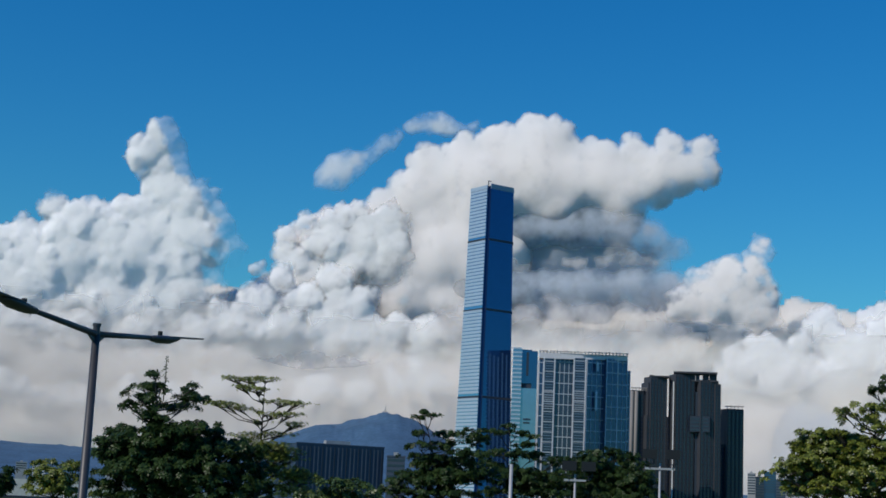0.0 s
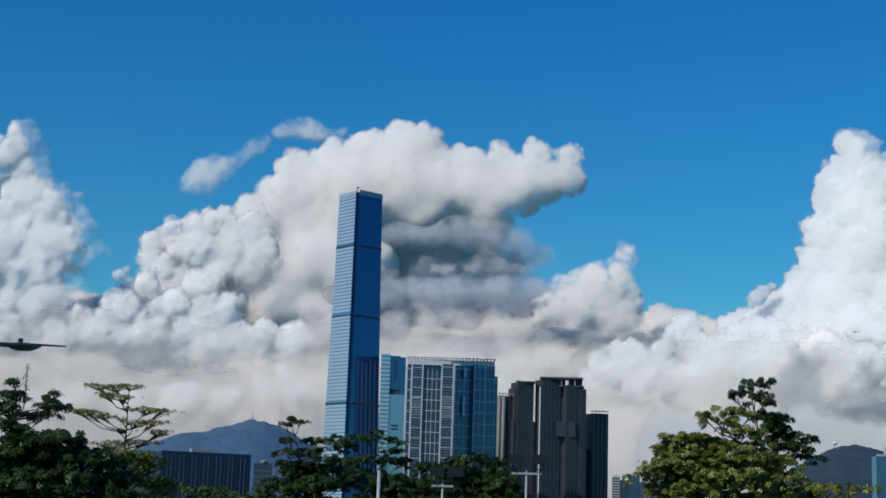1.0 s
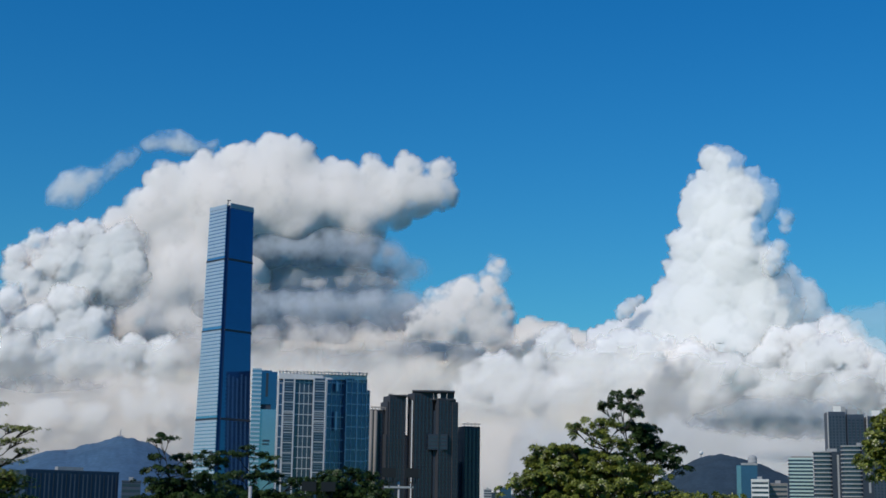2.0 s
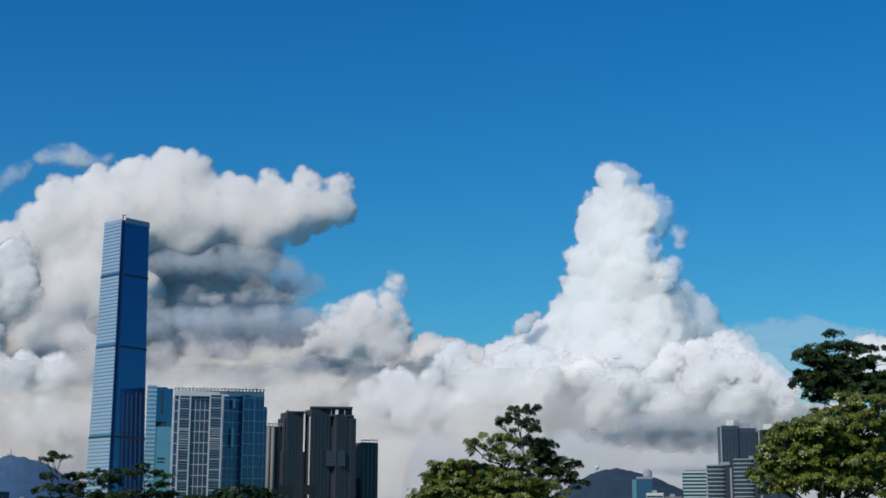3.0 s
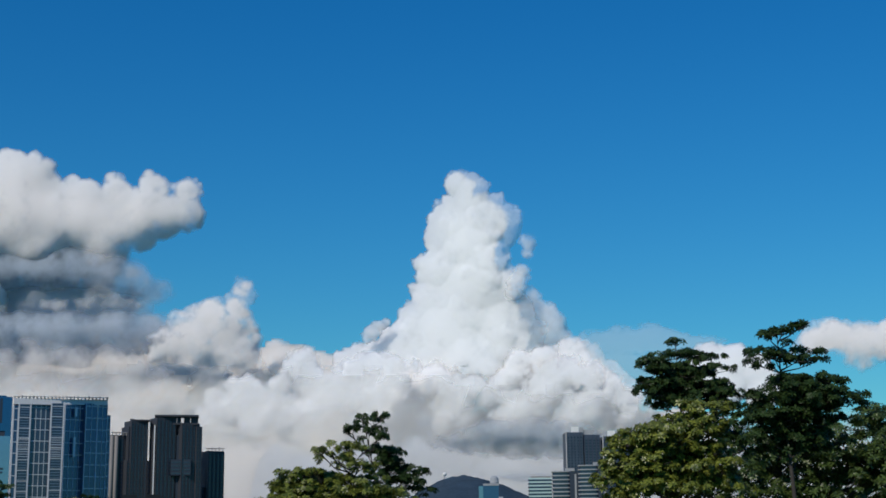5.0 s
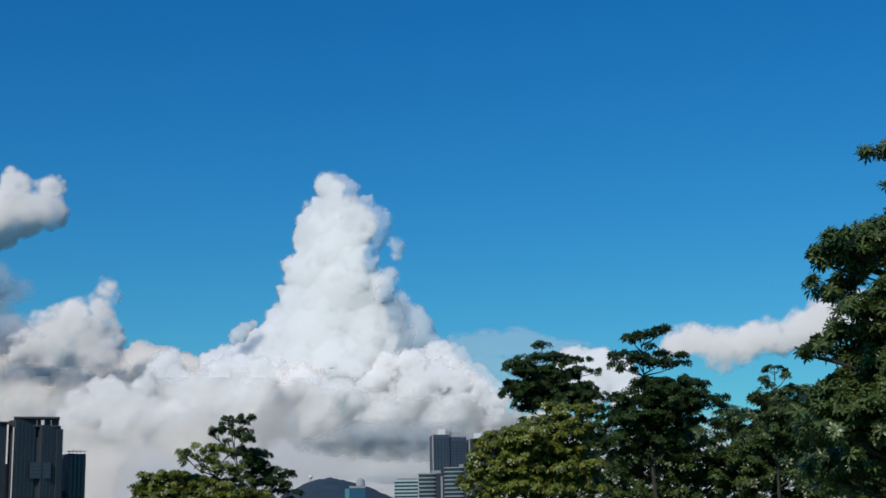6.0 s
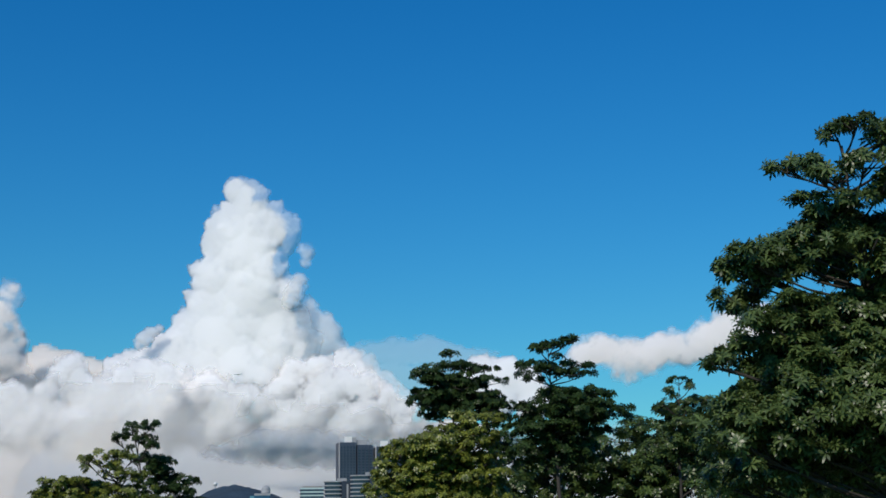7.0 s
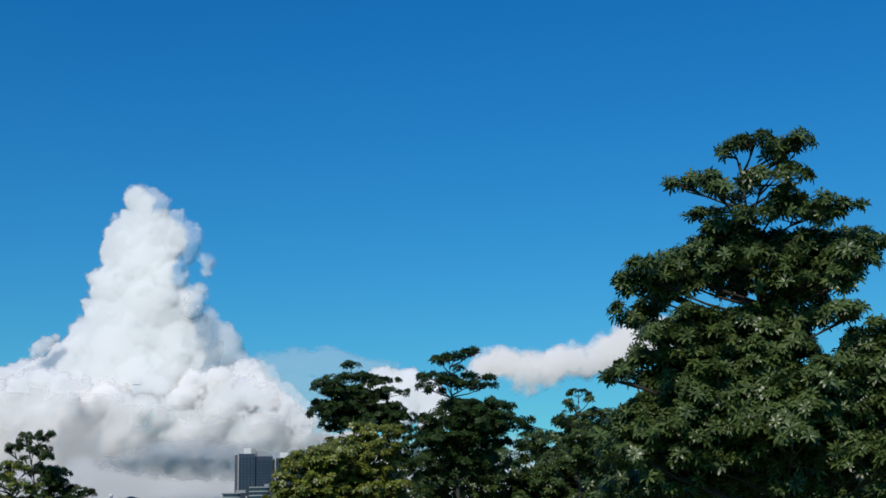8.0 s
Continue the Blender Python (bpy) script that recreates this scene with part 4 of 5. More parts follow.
# The slab behind it, half hidden: a pale block with a recessed blue upper storey.
D_SLAB = 2105
slab = building("office_block", "pale blue glass block beside the skyscraper", 3.0, D_SLAB)
S_H = high(6.08, D_SLAB)
k = D_SLAB * math.pi / 180
part("wall", boxes((-0.48 * k, -0.12 * k, 0, 40, 0, S_H)), M_GLASS_PALE, slab)
part("wall", boxes((-0.12 * k, 0.50 * k, 2, 40, 0, high(4.5, D_SLAB))), M_GLASS_PALE, slab)
part("upper_wall", boxes((-0.12 * k, 0.28 * k, 5, 40, high(4.7, D_SLAB), S_H - 2)), M_GLASS_BLUE, slab)
part("upper_wall", boxes((0.28 * k, 0.50 * k, 3, 40, high(4.5, D_SLAB), S_H - 4)), M_GLASS_BLUE, slab)
# Dark colour here puts the gap's shadow under the upper storey.
part("shadow_gap_band", boxes((-0.12 * k, 0.28 * k, 6, 40, high(4.5, D_SLAB), high(4.7, D_SLAB))), M_DARKBAND, slab)
# Dark panel on the wall stands in for a shaded notch.
part("notch_panel", boxes((0.06 * k, 0.15 * k, 4.4, 6, high(5.0, D_SLAB), S_H - 6)), M_SLATE, slab)
part("sign_band", boxes((0.0, 0.28 * k, 1.4, 3, high(3.25, D_SLAB), high(3.32, D_SLAB)), (0.0, 0.26 * k, 1.4, 3, high(3.12, D_SLAB), high(3.18, D_SLAB))), M_SLATE, slab)
for i in range(6):  # pale mullions up the flank, added to show in the skyscraper's reflection
    part("reflected_mullion", boxes((-0.488 * k, -0.47 * k, 3.0 + 6.4 * i, 5.2 + 6.4 * i, 0, S_H - 4 - 3 * (i % 3))), M_FRAME, slab)
z = 60.0
while z < S_H:
    part("spandrel", boxes((-0.482 * k, -0.118 * k, -0.6, 1, z, z + 2.4)), M_SPANDREL, slab)
    z += 6.0

# The wide residential slab with white frames.
D_WIDE = 2320
wide = building("residential_tower", "wide blue glass residential tower with white frames", 5.3, D_WIDE)
k = D_WIDE * math.pi / 180
W_H = high(5.98, D_WIDE)


def px(az):
    return (az - 5.3) * k


def bay(x0, x1, y, z1, glass, turn=0.0, frame_w=1.6, rows=17.0, inner=1, louvres=()):
    """One bay: glass box, upright frames on its edges and between, belts across at each storey group."""
    w, c = (x1 - x0) / 2, (x0 + x1) / 2
    put(part("glass", boxes((-w, w, 0, 30, 0, z1)), glass, wide), c, y, turn)
    for i in range(inner + 2):
        x = -w + 2 * w * i / (inner + 1)
        f = frame_w if i in (0, inner + 1) else frame_w * 0.55
        put(part("frame_post", boxes((x - f / 2, x + f / 2, -1.2, 0.5, 0, z1)), M_FRAME, wide), c, y, turn)
    z = z1 - 4
    while z > 70:
        put(part("belt", boxes((-w, w, -0.9, 0.5, z - 1.0, z)), M_FRAME, wide), c, y, turn)
        z -= rows
    z = z1 - 8
    while louvres and z > 70:
        put(part("floor_line", boxes((-w, w, -0.5, 0.5, z, z + 0.55)), M_PARAPET, wide), c, y, turn)
        z -= 4.25
    for lo, hi in louvres:
        z = lo
        while z < hi:
            put(part("louvre", boxes((-w, w, -0.8, 0.5, z, z + 0.65)), M_FRAME, wide), c, y, turn)
            z += 3.6


LOUVRES = ((W_H - 92, W_H - 62),)
bay(px(3.56), px(3.74), -2, W_H - 14, M_GLASS_STEEL, 6, 1.8, 17, 0)
bay(px(3.76), px(4.18), -5, W_H - 12, M_GLASS_GREY, 6, 1.9, 16, 0, LOUVRES)
bay(px(4.20), px(4.92), 1, W_H - 12, M_GLASS_GREY, 6, 1.2, 17, 3)
bay(px(4.94), px(5.40), -6, W_H - 10, M_GLASS_GREY, 6, 2.0, 16, 0, LOUVRES)
bay(px(5.42), px(6.22), -1, W_H - 12, M_GLASS_STEEL, 24, 1.0, 18, 3)
bay(px(6.20), px(6.66), -2, W_H - 9, M_GLASS_STEEL, 24, 0.9, 18, 1)
bay(px(6.64), px(7.04), 5, W_H - 9, M_GLASS_STEEL, 26, 0.8, 18, 1)
bay(px(6.98), px(7.15), 14, high(5.36, D_WIDE), M_GLASS_STEEL, 20, 0.8, 18, 0)
put(part("crown_wall", boxes((px(3.56), px(5.3), -4, 20, W_H - 12, W_H - 3)), M_FRAME, wide), 0, 0, 2)
put(part("crown_wall", boxes((px(5.3), px(7.02), -2, 20, W_H - 11, W_H - 3)), M_FRAME, wide), 0, 0, 2)
for i in range(26):
    x = px(3.58) + i * (px(7.0) - px(3.58)) / 25
    part("roof_fin", boxes((x - 1.0, x + 1.0, -6, 14, W_H - 3, W_H + 0.8 * (i % 3))), M_CONCRETE, wide)
part("roof_rail", boxes((px(3.55), px(7.05), -7, -6, W_H - 0.6, W_H + 0.4)), M_CONCRETE, wide)
part("white_panel", boxes((px(5.80), px(5.88), -9.5, -6, W_H - 92, W_H - 62)), M_FRAME, wide)
part("white_panel", boxes((px(5.82), px(5.90), -9.5, -6, W_H - 30, W_H - 16)), M_FRAME, wide)


def ribbed(parent, x0, x1, y, z1, wall, ribs, rib_mat, window=True, turn=0.0, floor_h=6.4, depth=30):
    """A tiled tower shaft: wall, upright ribs, and dark window strips between the ribs with floor edges across."""
    w, c = (x1 - x0) / 2, (x0 + x1) / 2
    put(part("wall", boxes((-w, w, 0, depth, 0, z1)), wall, parent), c, y, turn)
    for i in range(ribs + 1):
        x = -w + 2 * w * i / ribs
        put(part("rib", boxes((max(-w, x - 0.9), min(w, x + 0.9), -0.7, 0.3, 0, z1 - 2)), rib_mat, parent), c, y, turn)
        if window and i < ribs:
            s = 2 * w / ribs
            put(part("window_strip", boxes((x + 0.25 * s, x + 0.75 * s, -0.35, 0.3, 0, z1 - 5)), M_WINDOW, parent), c, y, turn)
    bm = bmesh.new()
    z = 40.0
    while z < z1 - 6:
        box(bm, -w + 0.2, w - 0.2, -0.7, 0.3, z, z + 1.3)
        z += floor_h
    tagged(put(part("floor_edge", bm, wall, parent), c, y, turn), kind="stuff")


D_BROWN = 2500
k = D_BROWN * math.pi / 180
slim = building("apartment_tower", "slim brown apartment tower with two pale round columns", 7.5, D_BROWN)
ribbed(slim, -0.31 * k, 0.40 * k, 4, high(4.58, D_BROWN), M_BROWN, 4, M_BROWN, turn=24)
for x in (-0.27, -0.10):
    part("column", tube(bmesh.new(), [(x * k, 0, 0), (x * k, 0, high(4.55, D_BROWN))], [3.0, 3.0], 12), M_BEIGE, slim, smooth=True)
for i in range(5):
    x = (-0.25 + 0.13 * i) * k
    part("roof_frame", boxes((x - 0.7, x + 0.7, 2, 4, high(4.55, D_BROWN), high(4.70, D_BROWN)), (x - 3, x + 3, 2, 4, high(4.66, D_BROWN), high(4.69, D_BROWN))), M_BEIGE, slim)

stepped = building("apartment_tower", "dark brown apartment tower with a stepped roof", 8.28, D_BROWN)
ribbed(stepped, -0.36 * k, 0.33 * k, 0, high(5.12, D_BROWN), M_BROWN, 5, M_BROWN, turn=24)
ribbed(stepped, -0.46 * k, 0.30 * k, 4, high(4.90, D_BROWN), M_BROWN, 5, M_BROWN, turn=24)
ribbed(stepped, -0.5 * k, 0.47 * k, 3, high(3.62, D_BROWN), M_BROWN, 6, M_BROWN, turn=24)
part("roof_slab", boxes((-0.40 * k, 0.36 * k, -3, 24, high(5.12, D_BROWN), high(5.17, D_BROWN))), M_BROWN, stepped)
part("roof_slab", boxes((-0.38 * k, -0.24 * k, -3, 24, high(5.17, D_BROWN), high(5.20, D_BROWN))), M_BEIGE, stepped)

big = building("apartment_tower", "broad dark brown apartment tower with a roof canopy", 9.72, D_BROWN)
B_H = high(5.36, D_BROWN)
ribbed(big, -0.84 * k, -0.05 * k, 0, B_H - 5, M_BROWN, 5, M_BROWN, turn=24)
ribbed(big, 0.12 * k, 0.86 * k, 4, high(5.06, D_BROWN), M_BROWN, 5, M_BROWN, turn=24)
ribbed(big, 0.70 * k, 0.93 * k, 6, high(4.93, D_BROWN), M_BROWN, 2, M_BROWN, turn=24)
part("recess_wall", boxes((-0.05 * k, 0.14 * k, 8, 30, 0, high(4.6, D_BROWN))), M_SLATE, big)
part("bridge_wall", boxes((-0.25 * k, 0.52 * k, -1.2, 20, high(3.05, D_BROWN), high(3.66, D_BROWN))), M_SLATE, big)
for i in range(4):
    z = high(3.10 + 0.14 * i, D_BROWN)
    part("bridge_band", boxes((-0.22 * k, 0.49 * k, -1.5, -0.8, z, z + 2.2)), M_WINDOW, big)
part("canopy", boxes((-0.9 * k, 0.78 * k, -4, 26, B_H - 3, B_H)), M_BROWN, big)
for x0, x1 in ((-0.84, -0.06), (-0.05, 0.10), (0.22, 0.46), (0.48, 0.76)):
    part("canopy_post", boxes((x0 * k, x1 * k, 4, 18, B_H - 16, B_H - 3)), M_BROWN, big)
# White strip stands in for the tower's sunlit, light-tiled side.
part("sunlit_corner_strip", boxes((-0.91 * k, -0.865 * k, -7, 8, 0, B_H - 18)), M_WHITE, big)

end = building("apartment_tower", "slender grey-brown apartment tower with roof frames", 11.17, 2560)
k = 2560 * math.pi / 180
ribbed(end, -0.30 * k, 0.37 * k, 0, high(3.98, 2560), M_BROWN, 4, M_BROWN, turn=24)
ribbed(end, -0.38 * k, -0.1 * k, 5, high(3.3, 2560), M_BROWN, 2, M_BROWN, turn=24)
ribbed(end, -0.52 * k, 0.0 * k, 7, high(2.6, 2560), M_BROWN, 3, M_BROWN, turn=24)
part("column", tube(bmesh.new(), [(-0.19 * k, -2, 0), (-0.19 * k, -2, high(3.9, 2560))], [1.6, 1.6], 8), M_BEIGE, end, smooth=True)
for i in range(5):
    x = (-0.28 + 0.14 * i) * k
    part("roof_frame", boxes((x - 0.6, x + 0.6, 2, 4, high(3.96, 2560), high(4.10 + 0.04 * (i % 2), 2560)), (x - 4, x + 4, 2, 4, high(4.06, 2560), high(4.09, 2560))), M_BEIGE, end)


def low_block(name, label, az0, az1, el, dist, wall, depth=20, floors=6, glass=M_WINDOW, group="low city buildings", turn=0.0):
    """A low city block: wall, window bands floor by floor, parapet and roof hut."""
    o = building(name, label, (az0 + az1) / 2, dist, turn, group, "building")
    w, z1 = dist * radians(az1 - az0) / 2, high(el, dist)
    part("wall", boxes((-w, w, 0, depth, 0, z1)), wall, o)
    step = 3.4
    for i in range(floors):
        z = z1 - 3.0 - step * i
        if z < 1:
            break
        part("window_band", boxes((-w * 0.94, w * 0.94, -0.12, 0.2, z, z + 1.5)), glass, o)
    part("parapet", boxes((-w - 0.2, w + 0.2, -0.25, 0.4, z1 - 0.5, z1 + 0.5)), wall, o)
    part("roof_hut", boxes((-w * 0.3, w * 0.25, 3, 8, z1, z1 + 2.6)), M_CONCRETE, o)
    return o


depot = low_block("office_block", "long dark blue warehouse block with flat roof", -5.9, -2.26, 1.95, 900, M_NAVY, 40, 0, turn=20)
for i in range(22):  # shallow pilasters along the front
    x = -27.6 + 2.6 * i
    part("pilaster", boxes((x, x + 0.7, -0.35, 0.2, 0, high(1.85, 900))), M_CLAD_BLUE if i % 3 else M_SLATE, depot)
low_block("annex", "grey annex with a pale sloping roof edge", -2.26, -1.55, 1.62, 905, M_CLAD_BLUE, 30, 4)
low_block("city_block", "small grey block at the foot of the hill", -16.3, -15.9, 0.72, 2400, M_CONCRETE, 20, 3)
low_block("city_block", "white block at the foot of the hill", -15.7, -15.2, 0.60, 2450, M_WHITE, 20, 3)
low_block("city_block", "grey waterfront block below the hill", -13.0, -12.0, 0.62, 2450, M_CONCRETE, 20, 3)
low_block("city_block", "grey distant block between towers and trees", 11.68, 11.98, 1.55, 1950, M_CONCRETE, 20, 8)
low_block("city_block", "blue-grey distant block with flat roof", 11.98, 12.3, 1.42, 1900, M_SLATE, 20, 8)
low_block("city_block", "teal glass distant block with flat roof", 12.3, 12.75, 1.62, 2000, M_TEAL, 20, 8)
low_block("city_block", "blue-grey distant block with a plain front", 12.75, 13.1, 1.35, 1900, M_CLAD_BLUE, 20, 8)
low_block("city_block", "grey distant block beside the trees", 13.1, 13.9, 1.5, 2050, M_CONCRETE, 20, 8)
low_block("city_block", "low white apartment block with red-brown trim", 21.95, 22.6, 2.02, 1100, M_WHITE, 20, 6)
low_block("city_block", "low cream apartment block with roof clutter", 22.6, 23.3, 1.88, 1120, M_BEIGE, 20, 6)
low_block("city_block", "pale block glimpsed behind the large tree", 46.0, 50.5, 4.1, 300, M_WHITE, 20, 6)

observatory = building("domed_building", "blue glass block with a pale roof dome", 21.8, 1500, category="building")
k = 1500 * math.pi / 180
part("wall", boxes((-0.39 * k, 0.39 * k, 0, 24, 0, high(2.58, 1500))), M_TEAL, observatory)
part("side_wall", boxes((-0.39 * k, -0.22 * k, -0.6, 2, 0, high(2.56, 1500))), M_GLASS_PALE, observatory)
part("terrace", boxes((-0.22 * k, 0.40 * k, -0.5, 20, high(2.58, 1500), high(2.66, 1500))), M_CONCRETE, observatory)
part("drum", tube(bmesh.new(), [(0.22 * k, 8, high(2.6, 1500)), (0.22 * k, 8, high(2.8, 1500))], [4.6, 4.6], 20), M_CONCRETE, observatory, smooth=True)
bm = bmesh.new()
bmesh.ops.create_uvsphere(bm, u_segments=24, v_segments=12, radius=4.6, matrix=Matrix.Translation((0.22 * k, 8, high(2.8, 1500))))
part("dome", bm, M_CONCRETE, observatory, smooth=True)

green = building("office_block", "pale green office block with dark window bands", 23.81, 1350, 0, "low city buildings", "building")
k = 1350 * math.pi / 180
part("wall", boxes((-0.45 * k, 0.45 * k, 0, 25, 0, high(2.86, 1350))), M_GREEN, green)
part("roof_box", boxes((-0.36 * k, 0.40 * k, 4, 20, high(2.86, 1350), high(2.93, 1350))), M_BEIGE, green)
for i in range(14):
    z = high(2.80 - 0.135 * i, 1350)
    part("window_band", boxes((-0.45 * k, 0.45 * k, -0.3, 0.3, z - 1.5, z)), M_GLASS_GREY, green)
    part("end_window", boxes((-0.47 * k, -0.42 * k, -0.5, 0.4, z - 1.6, z)), M_DARKBAND, green)


def bowed(name, label, az0, az1, el, dist):
    """A mid-rise with a bowed front: white balcony bands over dark windows, and a plain dark service core at its side."""
    o = building(name, label, (az0 + az1) / 2, dist, 0, "low city buildings", "building")
    k = dist * math.pi / 180
    w, z1 = (az1 - az0) / 2 * k, high(el, dist)
    x1 = w * 0.30
    r = (x1 + w) * 1.1
    c = (-w + x1) / 2

    def arc(out):
        n, h = 10, (x1 + w) / 2
        return [(c + h * math.cos(t) * (1 + out / h), 6 - (0.28 * h + out) * math.sin(t)) for t in (math.pi + i * -math.pi / n for i in range(n + 1))]
    plan = arc(0)
    part("wall", prism(bmesh.new(), [(plan[0][0], 26)] + plan + [(plan[-1][0], 26)], 0, z1), M_WINDOW, o)
    z = z1
    while z > 10:
        p = arc(0.9)
        part("balcony_band", prism(bmesh.new(), [(p[0][0], 20)] + p + [(p[-1][0], 20)], z - 1.0, z), M_CONCRETE, o)
        z -= 3.55
    part("core", boxes((x1, w, 3, 26, 0, z1 - 1)), M_SLATE, o)
    part("core_window", boxes((x1 + 0.55 * (w - x1), x1 + 0.75 * (w - x1), 2.7, 3.2, z1 - 40, z1 - 3)), M_CONCRETE, o)
    part("roof_hut", boxes((x1 - 4, w * 0.7, 8, 16, z1, z1 + 2.5)), M_CONCRETE, o)
    return o


bowed("apartment_block", "dark apartment block with white bowed balconies", 24.29, 25.31, 3.12, 1300)
bowed("apartment_block", "taller dark apartment block with white bowed balconies", 25.32, 26.45, 3.34, 1290)

D_RES = 1760
k = D_RES * math.pi / 180
for az, w, el, text in ((25.54, 0.66, 4.60, "grey-blue apartment tower pair with white roof boxes"),
                        (26.95, 0.64, 4.42, "grey-blue apartment tower with a white roof box")):
    res = building("apartment_tower", text, az, D_RES)
    h1 = high(el, D_RES)
    ribbed(res, -w * k, -0.02 * k, 0, h1, M_CLAD_BLUE, 5, M_CLAD_BLUE, turn=10, floor_h=3.4)
    ribbed(res, 0.02 * k, w * k, 3, h1 - 3, M_CLAD_BLUE, 4, M_CLAD_BLUE, turn=14, floor_h=3.4)
    # White flank strip puts the sunlit left side into colour.
    part("sunlit_side_strip", boxes((-(w + 0.03) * k, -(w - 0.03) * k, 1, 14, 0, h1)), M_WHITE, res)
    part("roof_box", boxes((-0.48 * k, -0.18 * k, 2, 14, h1, high(el + 0.22, D_RES))), M_WHITE, res)
    part("roof_box", boxes((0.0 * k, 0.40 * k, 6, 16, h1 - 3, high(el + 0.10, D_RES))), M_CONCRETE, res)
    part("roof_tank", boxes((-0.16 * k, 0.0, 4, 12, h1 - 1, high(el + 0.18, D_RES))), M_CONCRETE, res)

# ---------------------------------------------------------------- airliner
plane = thing("airliner", at(20.88, 3900, high(7.26, 3900)), -21, "tiny distant airliner crossing the clouds", "aircraft")
part("fuselage", tube(bmesh.new(), [(-11, 0, 0.2), (-9, 0, 0), (8.5, 0, 0), (11, 0, 0.5)], [0.3, 1.25, 1.25, 0.25], 10), M_WHITE, plane, smooth=True)
part("wing", boxes((-1, 2.4, -11, 11, -0.7, -0.4)), M_WHITE, plane)
part("tail_fin", boxes((8.3, 10.6, -0.2, 0.2, 0.5, 3.6)), M_WHITE, plane)
part("tailplane", boxes((8.6, 10.2, -4, 4, 0.3, 0.6)), M_WHITE, plane)

# ---------------------------------------------------------------- street furniture
LAMP_D = 28.0
lamp = thing("street_lamp", at(-13.78, LAMP_D), 13.78, "grey steel street lamp with two long arms", "street lamp")
LZ = high(6.12, LAMP_D)
part("pole", tube(bmesh.new(), [(0, 0, 0), (0, 0, 2), (0, 0, LZ - 0.22)], [0.12, 0.105, 0.072], 16), M_STEEL_DARK, lamp, smooth=True)
part("cap", tube(bmesh.new(), [(0, 0, LZ - 0.26), (0, 0, LZ - 0.05), (0, 0, LZ - 0.05), (0, 0, LZ)], [0.066, 0.066, 0.08, 0.08], 16), M_STEEL_DARK, lamp)
ARM = Vector((0.545, 0.84, 0.0))  # the far arm; the other points back over the road
for side in (1, -1):
    d = ARM * side
    s = Vector((-d.y, d.x, 0))
    z0, rise = LZ - 0.20, 0.085
    arm = part("arm", tube(bmesh.new(), [d * 0.05 + Vector((0, 0, z0)), d * 1.0 + Vector((0, 0, z0 + rise * 0.95)), d * 2.05 + Vector((0, 0, z0 + rise * 2.0))], [0.062, 0.055, 0.045], 10), M_STEEL_DARK, lamp, smooth=True)
    bm = bmesh.new()
    p = [d * 0.02 + Vector((0, 0, z0 - 0.20)), d * 0.02 + Vector((0, 0, z0)), d * 0.34 + Vector((0, 0, z0 + 0.01))]
    f1 = [bm.verts.new(q + s * 0.02) for q in p]
    f2 = [bm.verts.new(q - s * 0.02) for q in p]
    bm.faces.new(f1)
    bm.faces.new(f2[::-1])
    for i in range(3):
        bm.faces.new((f1[i], f2[i], f2[(i + 1) % 3], f1[(i + 1) % 3]))
    part("gusset", bm, M_STEEL_DARK, lamp)
    bm = bmesh.new()
    rings = []
    for t, wd, up, dn in ((1.93, 0.05, 0.04, 0.05), (2.05, 0.12, 0.05, 0.08), (2.3, 0.17, 0.06, 0.11), (2.65, 0.18, 0.06, 0.11),
                          (2.85, 0.16, 0.05, 0.06), (2.98, 0.10, 0.03, 0.01)):
        c = d * t + Vector((0, 0, z0 + rise * t))
        rings.append([bm.verts.new(c + s * (wd * math.cos(a)) + Vector((0, 0, (up if math.sin(a) > 0 else dn) * math.sin(a))))
                      for a in (2 * math.pi * i / 14 for i in range(14))])
    for r0, r1 in zip(rings, rings[1:]):
        for i in range(14):
            bm.faces.new((r0[i], r0[(i + 1) % 14], r1[(i + 1) % 14], r1[i]))
    bm.faces.new(rings[0][::-1])
    bm.faces.new(rings[-1])
    head = part("lamp_head", bm, M_STEEL_DARK, lamp, smooth=True)
    bm = bmesh.new()
    edge = []
    for t, wd in ((2.5, 0.17), (3.6, 0.17), (3.92, 0.13), (4.0, 0.05)):
        c = d * t + Vector((0, 0, z0 + rise * t + 0.035))
        edge.append([bm.verts.new(c + s * x + Vector((0, 0, y))) for x, y in ((-wd, -0.013), (wd, -0.013), (wd, 0.013), (-wd, 0.013))])
    for r0, r1 in zip(edge, edge[1:]):
        for i in range(4):
            bm.faces.new((r0[i], r0[(i + 1) % 4], r1[(i + 1) % 4], r1[i]))
    bm.faces.new(edge[0][::-1])
    bm.faces.new(edge[-1])
    part("top_plate", bm, M_STEEL_DARK, head)
    c = d * 2.32 + Vector((0, 0, z0 + rise * 2.32))
    part("photocell", tube(bmesh.new(), [c + Vector((0, 0, 0.05)), c + Vector((0, 0, 0.14))], [0.05, 0.05], 10), M_BLACK, head)
    part("latch", tube(bmesh.new(), [c + d * -0.2 + Vector((0, 0, -0.05)), c + d * -0.2 + Vector((0, 0, -0.14))], [0.012, 0.012], 6), M_STEEL, head)


